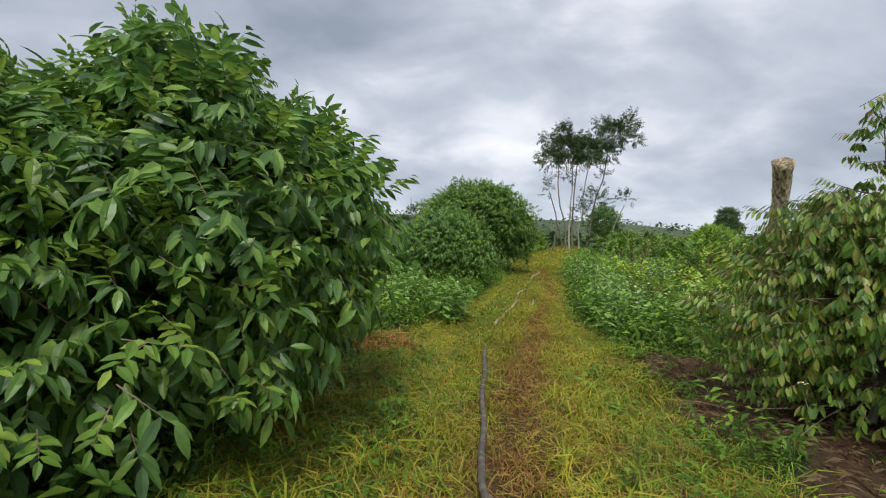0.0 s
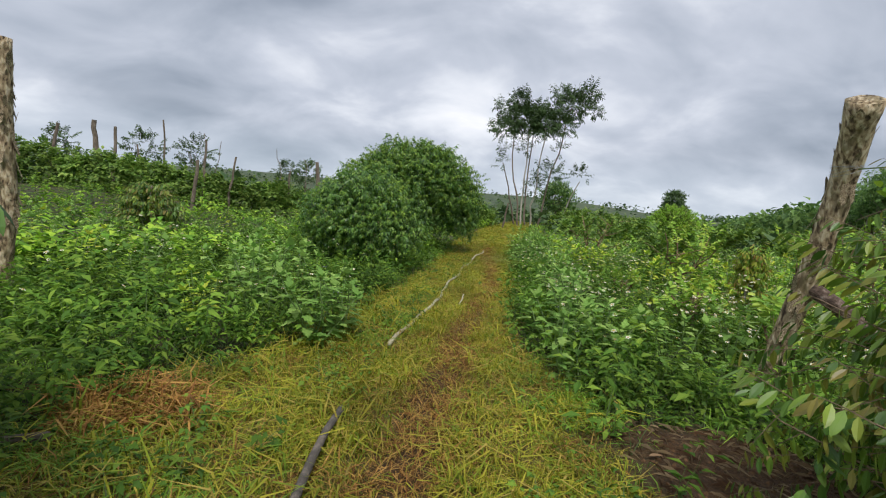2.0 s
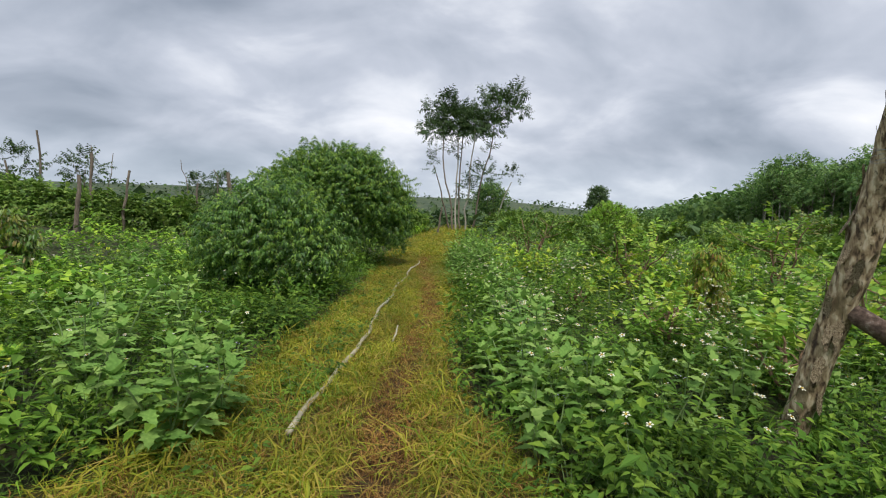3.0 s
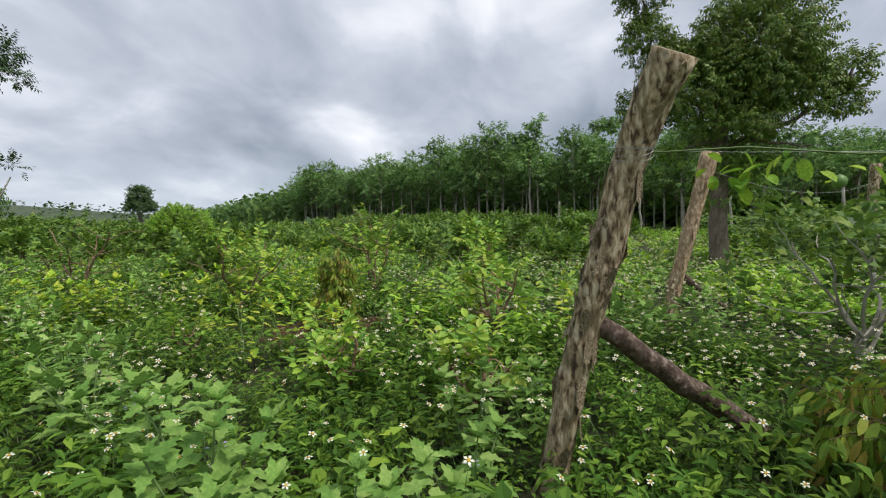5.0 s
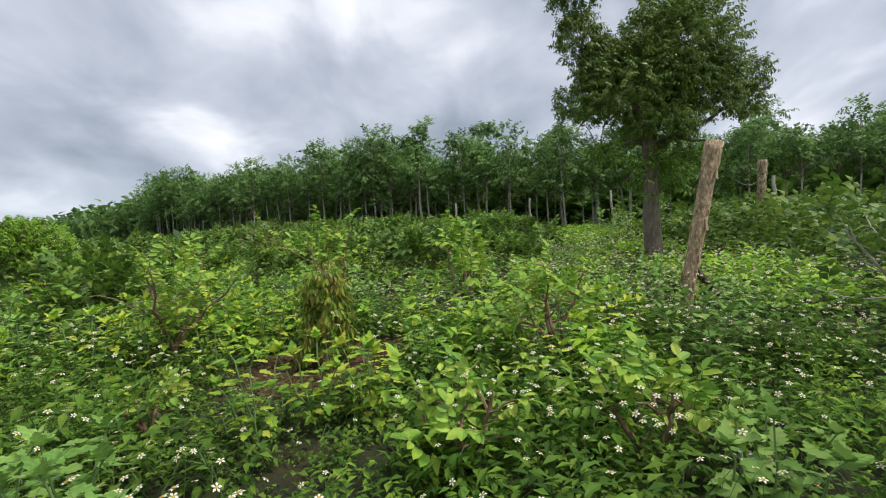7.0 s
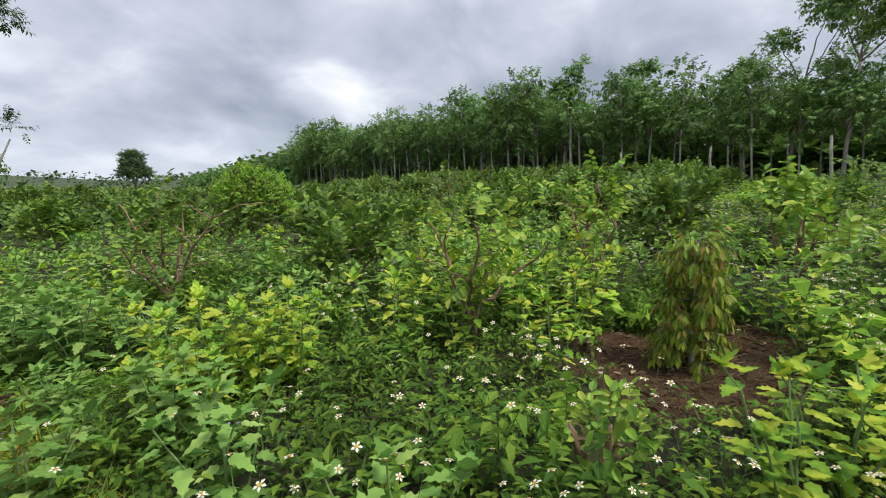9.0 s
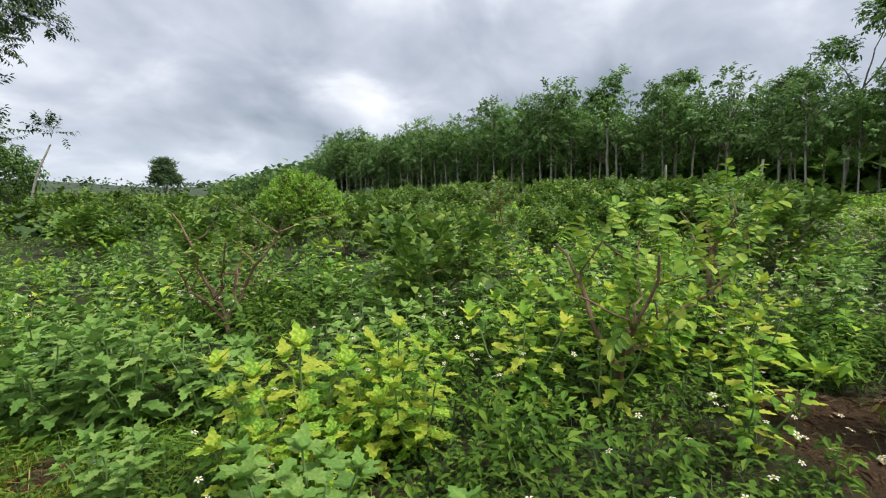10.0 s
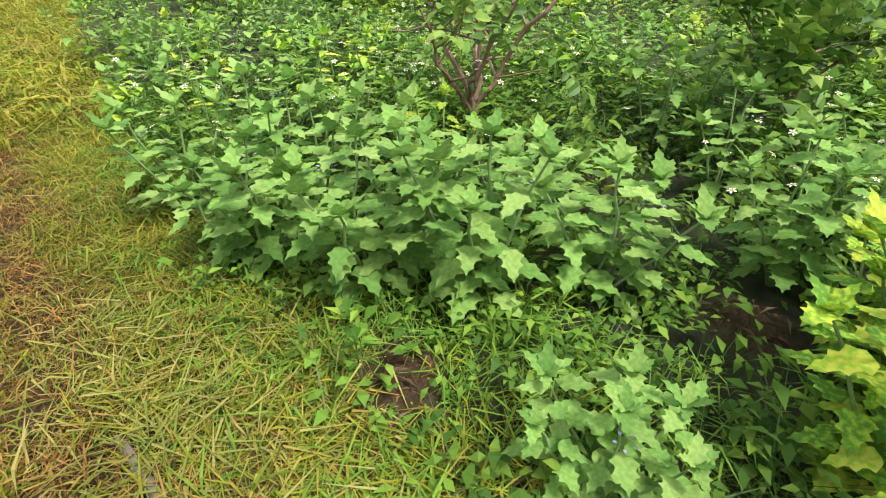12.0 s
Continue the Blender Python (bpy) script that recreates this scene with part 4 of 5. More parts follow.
def grove():
    """Rows of slender plantation trees, copies of a few."""
    protos = []
    for k in range(6):
        r = np.random.default_rng(100 + k)
        h = (6.6, 7.3, 8.2, 7.0, 7.8, 9.0)[k]
        ob = thing("rubber_tree", 0, -60 - 6 * k, 0, "slender plantation tree with pale straight trunk and dense green crown", "tree", "rows of plantation trees")
        part("trunk", tube(bend((0, 0, -0.4), (r.normal(0, 0.15), r.normal(0, 0.15), h * 0.88), 0.02, 8, k), (0.08, 0.05), 7), M_PALE, ob)
        lim, blobs = [], []
        for q in range(8):
            a = q * 0.8 + r.uniform(0, 0.8)
            e = (math.cos(a) * r.uniform(0.6, 1.4), math.sin(a) * r.uniform(0.6, 1.4), h * r.uniform(0.4, 0.96))
            lim.append(tube(bend((0, 0, e[2] * 0.72), e, 0.15, 5, q), (0.05, 0.02), 4))
            blobs.append((e, (r.uniform(0.75, 1.2), r.uniform(0.75, 1.2), r.uniform(0.45, 0.7))))
        blobs.append(((0, 0, h * 0.93), (0.9, 0.9, 0.7)))
        part("branchwork", join(*lim), M_TRUNK, ob)
        part("foliage", crown(blobs, 200, SP_RUB, 0.66, out=0.5, up=-0.05, side=0.6, shell=0.6, lump=0.3, r=r, inset=0.15), M_RUBBER, ob)
        protos.append(ob)
    seg = np.concatenate([[0], np.cumsum(np.hypot(np.diff(GROVE_X), np.diff(GROVE_Y)))])
    r = np.random.default_rng(9)
    n = 0
    for row in range(7):
        s = 0.0
        while s < 150 and n < 290:
            x, y = np.interp(s, seg, GROVE_X), np.interp(s, seg, GROVE_Y)
            off = row * 3.0
            x, y = x + off * 0.93 + r.normal(0, 0.3), y - off * 0.36 + r.normal(0, 0.3)
            p = protos[r.integers(0, 5) if row else (n * 7 + n // 3) % 6]
            sc = r.uniform(0.88, 1.12) * np.interp(s, [0, 20, 45, 75, 150], [0.9, 0.86, 0.92, 1.26, 1.7]) * r.choice((0.84, 0.92, 1.0))
            m = Matrix.Translation((x, y, hz(x, y) - 0.05)) @ Matrix.Rotation(r.uniform(0, 6.28), 4, "Z") @ Matrix.Scale(sc, 4)
            q = copy_thing(p, m)
            q.matrix_basis = m
            n += 1
            s += (2.4 if row == 0 else 2.7) * r.uniform(0.8, 1.2) * (1 if s < 75 else 1.35)
    for k, p in enumerate(protos):
        s = 152 + k * 5
        x, y = np.interp(s, seg, GROVE_X), np.interp(s, seg, GROVE_Y)
        p.location = (x, y, hz(x, y))
    geo = []
    for row in range(4):
        s = np.arange(146, seg[-1], 3.6)
        x, y = np.interp(s, seg, GROVE_X) + row * 4, np.interp(s, seg, GROVE_Y) - row * 2
        for a, b in zip(x, y):
            h = r.uniform(9, 11)
            zz = max(hz(a, b), -0.5)
            P = np.array((a, b, zz)) + np.stack([r.normal(0, 1.6, 34), r.normal(0, 1.6, 34), h * r.uniform(0.3, 1, 34)], 1)
            geo.append(place(leaf4(0.9, 0.3), P, r.normal(0, 1, (34, 3)), (0, 0, 1), r.uniform(1.3, 2.4, 34)))
            geo.append(tube([(a, b, zz - 8), (a, b, zz + h * 0.8)], (0.15, 0.1), 4))
    stuff("distant_grove", join(*geo), [M_RUBBER], "far end of the tree plantation along the horizon", "trees")
    geo = []
    for s in np.arange(0, 330, 0.9):
        x, y = np.interp(s, seg, GROVE_X), np.interp(s, seg, GROVE_Y)
        for off, hh in ((9, 2.2), (16, 4.2), (21, 6.6)):
            a, b = x + off * 0.93, y - off * 0.36
            P = np.array((a, b, hz(a, b))) + np.stack([r.normal(0, 1.0, 32), r.normal(0, 1.0, 32), hh * r.uniform(0, 1, 32)], 1)
            geo.append(place(leaf4(0.8, 0.3), P, r.normal(0, 1, (32, 3)), (0, 0, 1), r.uniform(1.2, 2.2, 32)))
    stuff("grove_undergrowth", join(*geo), [M_UNDER], "dark undergrowth closing the back of the grove", "bushes")
    single("leaning_rubber_tree", 57.9, 11.7, (0.6, 2.6), 11.3, [((0.6, -1.6, 11.4), (0.9, 1.9, 0.6))], 190, "taller plantation tree whose thin leaning stem ends in one tuft", 3)
    single("tall_rubber_tree", 46.5, 15.9, (0.3, 0.3), 9.4, [((0.2, 0, 9.4), (0.7, 0.8, 0.7)), ((0, 0.9, 8.2), (1.1, 1.1, 0.8)), ((0, -0.9, 10.1), (0.5, 0.5, 0.4))], 260, "taller plantation tree that rises over its row", 4)
    single("forked_rubber_tree", 46.4, -0.1, (-0.5, -0.8), 10.4, [((-0.2, -1.7, 12.0), (0.9, 1.5, 1.0)), ((0, 0.9, 9.8), (0.8, 1.2, 0.7)), ((0, -2.6, 10.8), (0.8, 0.9, 0.6))], 340, "tall plantation tree with forked bare stem and separate leaf tufts", 5)
    single("tall_rubber_tree", 41.2, -1.8, (-0.3, -0.9), 11.4, [((0, -1.4, 12.4), (1.2, 1.9, 1.2)), ((0, 0.6, 10.6), (0.9, 1.1, 0.8)), ((0, -2.6, 10.4), (1.0, 1.2, 0.8)), ((0, -0.9, 8.8), (0.8, 1.0, 0.5))], 480, "tall plantation tree with long bare stem and loose crown", 6)
    single("tall_rubber_tree", 48.4, 2.6, (0.2, 0.2), 7.9, [((0, 0, 8.3), (0.9, 1.5, 0.8)), ((0, 1.2, 7.6), (0.8, 0.9, 0.5))], 240, "plantation tree with flat layered crown above its row", 7)


def single(name, x, y, lean, h, blobs, n, label, seed):
    """One plantation tree that stands out from the rows."""
    ob = thing(name, x, y, hz(x, y), label, "tree")
    r = np.random.default_rng(900 + seed)
    fork = np.array((lean[0] * 0.45, lean[1] * 0.45, h * 0.62))
    part("trunk", tube(bend((0, 0, -0.2), fork, 0.06, 8, seed), (0.13, 0.09), 7), M_PALE, ob)
    for c, rad in blobs:
        part("limb", tube(bend(fork, np.array(c) - (0, 0, rad[2] * 0.6), 0.14, 7, seed + int(c[1] * 7 + 30)), (0.07, 0.025), 5), M_TRUNK, ob)
    part("foliage", crown(blobs, n, SP_RUB, 0.62, out=0.6, up=-0.05, shell=0.8, r=r, inset=0.3), M_RUBBER, ob)


# ---- pruned shrubs with bare forked branches ----
def pruned_shrub(x, y, h, label, seed, spread=0.7, leaves=26, mat=None, twig=None, name="guava_shrub", size=0.3, tpl=None, group="pruned fruit shrubs", forks=4, fine=True):
    r = np.random.default_rng(seed)
    ob = thing(name, x, y, hz(x, y), label, "shrub", group)
    P, Y, first = [], [], 0
    stub = np.array((r.normal(0, 0.03), r.normal(0, 0.03), h * 0.2))
    part("stem", tube(bend((0, 0, -0.08), stub, 0.1, 5, seed), (0.035, 0.028), 7, 0, 0.1), twig or M_REDTWIG, ob)
    for k in range(forks):
        a = k * 2 * math.pi / forks + r.uniform(-0.5, 0.5)
        e = np.array((math.cos(a) * spread * r.uniform(0.5, 1), math.sin(a) * spread * r.uniform(0.5, 1), h * r.uniform(0.62, 1.0)))
        pts = bend(stub * r.uniform(0.5, 1), e, 0.3, 9, seed + k)
        g = [tube(pts if fine else pts[::2], (0.024, 0.009), 6 if fine else 3, 0, 0.08)]
        for q in range(3):
            s = pts[r.integers(3, 8)]
            e2 = s + np.array((r.normal(0, 0.28), r.normal(0, 0.28), r.uniform(0.0, 0.3))) * h
            g.append(tube(bend(s, e2, 0.3, 5, seed + k * 5 + q)[:: 1 if fine else 2], (0.011, 0.004), 4 if fine else 3))
            P.append(e2), Y.append(e2 - s)
            P.append((s + e2) / 2), Y.append(e2 - s)
        P.append(e), Y.append(e - stub)
        part("branch", join(*g), twig or M_REDTWIG, ob)
    P, Y = np.array(P), unit(np.array(Y))
    leaves = int(leaves * 1.5)
    i = r.integers(0, len(P), leaves)
    PP = P[i] + r.normal(0, 0.05 * h, (leaves, 3))
    part("foliage", place(SP_GUAVA if tpl is None else tpl, PP, Y[i] * 0.5 + (0, 0, 0.5) + r.normal(0, 0.45, (leaves, 3)), (0, 0, 1), r.uniform(0.7, 1.2, leaves) * size), [mat or M_GUAVA, M_STEM], ob)
    return ob


def shrubs():
    pruned_shrub(7.3, 15.9, 1.7, "bare-branched reddish shrub with leaf tufts at the tips", 31, 0.9, 46, M_COFFEE, size=0.24, forks=6)
    pruned_shrub(7.35, 11.5, 1.3, "pruned pale-leaved shrub with forked grey-brown branches", 32, 0.8, 40, size=0.27)
    pruned_shrub(7.2, 7.0, 1.15, "small pruned shrub with bright green oval leaves and a reddish stem", 33, 0.5, 34, size=0.27)
    pruned_shrub(9.9, 8.2, 1.4, "upright bright green shrub on a thin reddish stem", 34, 0.35, 36, size=0.32)
    pruned_shrub(10.1, 10.6, 1.65, "tall pruned shrub with pale leaf tufts on grey stems", 36, 0.5, 30, size=0.3)
    pruned_shrub(5.35, 10.15, 0.45, "low guava seedling with large pale oval leaves", 37, 0.22, 12, size=0.22)
    pruned_shrub(5.0, 7.75, 0.7, "low bright green guava sapling among white flowers", 38, 0.3, 22, size=0.22)
    pruned_shrub(5.3, 6.6, 0.6, "low guava seedling with large pale oval leaves", 39, 0.3, 20, size=0.24)
    pruned_shrub(7.6, 3.4, 1.6, "spreading small-leaved shrub with forked pale branches", 41, 0.9, 60, M_COFFEE, M_PALE, size=0.3, tpl=SP_COFFEE, forks=6)
    pruned_shrub(17.5, 16.0, 1.7, "shrub with rust-red young leaves", 42, 0.5, 40, M_DURIAN, size=0.35, tpl=SP_COFFEE)
    hanging_tree(3.5, 3.1, 1.75, 1.22, 860, 0.21, "young tree with drooping olive and brown leaves over bare soil", 51, (0.1, 0.1), shoot=0.65)
    hanging_tree(7.3, 9.55, 1.1, 0.2, 100, 0.22, "small weeping sapling with long hanging yellow-green leaves on red soil", 52, mat=M_WILT)
    hanging_tree(-4.5, 14.1, 1.35, 0.7, 170, 0.32, "small weeping sapling standing in the green weeds", 53)
    hanging_tree(4.95, 3.95, 0.75, 0.55, 60, 0.36, "low sapling with brown and yellow drooping leaves", 54, mat=M_WILT)
    r = np.random.default_rng(61)
    protos = []
    for k in range(5):
        protos.append(pruned_shrub(13 + k * 2.7, 9.5 + 1.3 * k, (1.35, 1.2, 1.5, 1.1, 1.3)[k], "half-leafless coffee shrub with thin brown branches", 70 + k, 0.8, 120, M_COFFEE, M_TWIG, "coffee_shrub", 0.38, SP_COFFEE, "field of coffee shrubs", 4, False))
    n = 0
    for i in range(24):
        for j in range(26):
            x, y = 8.5 + i * 2.3 + r.normal(0, 0.35), 7 + j * 2.4 + r.normal(0, 0.35)
            edge = np.interp(y, GROVE_Y, GROVE_X)
            if near_gap(x, y) < 0.9 or x > edge - 3 or x < trail_x(y) + 3.5 or (math.hypot(x - 11.0, y - 17.6) < 2.8) or (x < 13 and y < 13) or (x > 12 and x < 26 and y < 9 and x - y > 8) or n > 220 or r.random() < 0.25 or math.hypot(x - 17.5, y - 16) < 1.5:
                continue
            sc = r.uniform(0.7, 1.08)
            m = Matrix.Translation((x, y, hz(x, y))) @ Matrix.Rotation(r.uniform(0, 6.28), 4, "Z") @ Matrix.Scale(sc, 4)
            q = copy_thing(protos[r.integers(0, 5)], m)
            q.matrix_basis = m
            n += 1


# ---- eggplants ----
def eggplant(seed, h=0.62, yellow=False, shoots=5, split=False):
    """Shoots from one foot, each with spiralled drooping leaves and a tuft of small upright ones."""
    r = np.random.default_rng(seed)
    ob = thing("eggplant", 0, 0, 0, "yellowing eggplant with broad lobed leaves" if yellow else "leafy green eggplant with broad lobed leaves", "eggplant", "eggplants beside the path")
    all_p, all_y, all_s = [], [], []
    for k in range(shoots):
        a = k * 6.283 / shoots + r.uniform(-0.4, 0.4)
        reach = 0.05 if k == 0 else r.uniform(0.2, 0.4)
        e = np.array((math.cos(a) * reach, math.sin(a) * reach, h * (1.0 if k == 0 else r.uniform(0.72, 0.98))))
        pts = bend((0, 0, -0.04), e, 0.16, 7, seed * 7 + k)
        stem = part("stem", tube(pts, (0.009, 0.005), 5), M_EGGSTEM, ob)
        P, Y, S = [], [], []
        n = 13 if split else 11
        for q in range(n):
            t = 0.22 + 0.72 * q / (n - 1)
            p = np.array([np.interp(t, np.linspace(0, 1, 7), pts[:, c]) for c in range(3)])
            b = q * 2.4 + k + r.uniform(-0.3, 0.3)
            d = np.array((math.cos(b), math.sin(b), 0.0))
            P.append(p + d * r.uniform(0.02, 0.07) + (0, 0, 0.015))
            Y.append(d + (0, 0, r.uniform(-0.7, 0.1) + 0.45 * t))
            S.append(r.uniform(0.15, 0.22) * (1.12 - 0.42 * t) * (0.85 if yellow else 1.0))
        for q in range(5):
            b = q * 2.4 + r.uniform(-0.3, 0.3)
            P.append(e), Y.append((math.cos(b), math.sin(b), 0.15 + 0.4 * q)), S.append(r.uniform(0.09, 0.15))
        if split:
            pieces("leaf", EGG_LEAF[yellow], P, Y, (0, 0, 1), S, stem)
        all_p += P
        all_y += Y
        all_s += S
    if not split:
        part("foliage", place(BROAD, np.array(all_p), np.array(all_y), (0, 0, 1), np.array(all_s)), M_EGGY if yellow else M_EGG, ob, "", True)
    if not yellow:
        pet = join(*[place(leaf4(0.7, 0.1), (0.03 * math.cos(a), 0.03 * math.sin(a), h * 0.8), (math.cos(a), math.sin(a), 0.3), (0, 0, 1), 0.022) for a in np.arange(5) * 1.2566])
        pet[0][:, :2] += r.normal(0, 0.12, 2)
        part("flower", pet, M_LILAC, ob, "small lilac flower")
    return ob


EGG_SPOTS = []
EGG_LEAF = {False: tri_mesh("broad_leaf", *BROAD[:2], M_EGG, None, True), True: tri_mesh("broad_yellow_leaf", *BROAD[:2], M_EGGY, None, True)}


def eggplants():
    near_green = [eggplant(200 + k, (0.72, 0.78, 0.66, 0.74)[k], shoots=6, split=True) for k in range(4)]
    near_yel = [eggplant(300 + k, (0.7, 0.78)[k], True, shoots=6, split=True) for k in range(2)]
    green = [eggplant(210 + k, (0.7, 0.78, 0.64, 0.72)[k], shoots=4) for k in range(4)]
    yel = [eggplant(310 + k, (0.72, 0.8)[k], True, shoots=4) for k in range(2)]
    r = np.random.default_rng(15)
    spots = [(4.88, 13.92, 0.68, 0), (5.12, 15.85, 1.0, 0), (5.3, 15.25, 1.08, 0), (5.5, 14.75, 1.05, 0), (5.85, 14.3, 1.0, 0), (5.2, 16.6, 1.0, 0), (5.75, 16.0, 1.0, 0), (6.2, 14.9, 0.9, 0), (7.3, 14.0, 1.0, 0), (7.95, 14.6, 1.0, 0),
             (8.7, 14.4, 1.0, 0), (9.3, 14.2, 1.0, 0), (8.3, 13.6, 0.9, 0), (7.0, 13.3, 0.95, 0), (5.53, 13.12, 1.12, 1), (5.98, 13.22, 0.9, 1), (5.78, 12.87, 1.0, 1), (5.23, 13.27, 0.95, 1), (6.28, 12.92, 1.0, 1), (7.0, 12.2, 1.1, 1), (6.9, 10.7, 0.9, 1), (6.4, 13.6, 0.95, 0), (6.0, 12.6, 0.9, 1), (7.1, 11.6, 1.0, 1), (5.85, 8.55, 0.9, 1), (8.0, 10.6, 1.0, 1), (8.5, 11.3, 0.95, 1), (7.6, 12.3, 1.15, 1), (8.2, 12.0, 1.1, 1),
             (5.4, 9.3, 0.95, 1), (5.75, 9.0, 0.9, 1), (6.1, 8.7, 0.85, 1), (8.3, 10.95, 1.0, 1), (8.7, 10.6, 0.95, 1), (7.9, 11.2, 0.9, 1), (7.45, 8.6, 0.7, 1), (5.35, 9.65, 0.35, 1), (8.4, 8.7, 1.0, 1), (9.2, 8.9, 1.0, 0), (9.6, 9.8, 1.0, 0),
             (3.95, 9.4, 1.0, 0), (4.1, 10.0, 0.9, 0), (4.35, 10.8, 0.85, 0), (4.6, 11.9, 0.9, 0), (4.9, 12.6, 0.9, 0), (5.3, 12.9, 0.8, 1),
             (0.45, 6.55, 0.95, 0), (0.62, 7.0, 0.9, 0), (-0.5, 8.1, 1.05, 0), (-0.35, 7.55, 0.9, 0), (-0.75, 6.9, 0.85, 1), (-1.0, 8.9, 1.0, 0), (-0.2, 9.2, 1.0, 0), (0.2, 8.3, 0.9, 0), (-1.9, 8.3, 1.0, 0),
             (2.85, 6.75, 0.95, 0), (3.2, 7.2, 1.0, 0), (3.45, 8.0, 1.0, 0), (3.6, 8.8, 1.05, 0), (3.1, 6.2, 0.85, 0), (3.75, 6.1, 0.8, 0), (4.5, 6.35, 0.85, 0), (5.0, 6.1, 0.75, 0), (2.6, 5.95, 0.7, 0), (4.2, 12.9, 0.9, 0)]
    for k in range(44):
        x, y = r.uniform(-9, -0.6), r.uniform(7.5, 17)
        if math.hypot(x + 4.5, y - 14.1) > 1.1 and math.hypot(x - 0.1, y - 12.1) > 1.6 and math.hypot(x + 2.3, y - 6.2) > 0.6:
            spots.append((x, y, r.uniform(0.75, 1.05), int(r.random() < 0.12)))
    for k in range(75):
        x, y = r.uniform(4.5, 22), r.uniform(9, 26)
        if x > trail_x(y) + 1.4 and (x > 9 or y > 15) and math.hypot(x - 11.7, y - 18.7) > 1.6:
            spots.append((x, y, r.uniform(0.85, 1.2), int(r.random() < 0.25)))
    for k in range(400):
        y = r.uniform(15.5, 22)
        x = trail_x(y) + r.uniform(1.1, 5.5)
        if len(spots) < 245 and math.hypot(x - 7.3, y - 15.9) > 0.9 and min(math.hypot(x - a, y - b) for a, b, *_ in spots) > 0.6:
            spots.append((x, y, r.uniform(0.8, 1.1), int(r.random() < 0.2)))
    for k in range(900):
        x, y = r.uniform(6.3, 16.5), r.uniform(4.5, 17)
        row = abs((x * 0.45 + y * 0.9) / 1.25 % 1 - 0.5) < 0.27
        if row and len(spots) < 310 and patch(x, y) < 0.1 and near_gap(x, y) > 0.9 and x > trail_x(y) + 2 and math.hypot(x - 7.3, y - 15.9) > 0.8 and math.hypot(x - 11.75, y - 18.7) > 1.5 and math.hypot(x - 15.4, y - 4) > 1.2 and min(math.hypot(x - a, y - b) for a, b, *_ in spots) > 0.6:
            spots.append((x, y, r.uniform(0.8, 1.1), int(r.random() < 0.22)))
    EGG_SPOTS.extend(q[:2] for q in spots)
    used = set()
    for x, y, s, kind in spots:
        close = math.hypot(x - 5.3, y - 14) < 1.9 or math.hypot(x - 3.9, y - 9.2) < 1.2 or math.hypot(x - 3, y - 6.7) < 0.8 or math.hypot(x - 0.2, y - 7) < 1.2
        p = ((near_yel if kind else near_green) if close else (yel if kind else green))[r.integers(0, 2 if kind else 4)]
        m = Matrix.Translation((x, y, hz(x, y))) @ Matrix.Rotation(r.uniform(0, 6.28), 4, "Z") @ Matrix.Scale(s, 4)
        if p in used:
            p = copy_thing(p, m)
        used.add(p)
        p.matrix_basis = m


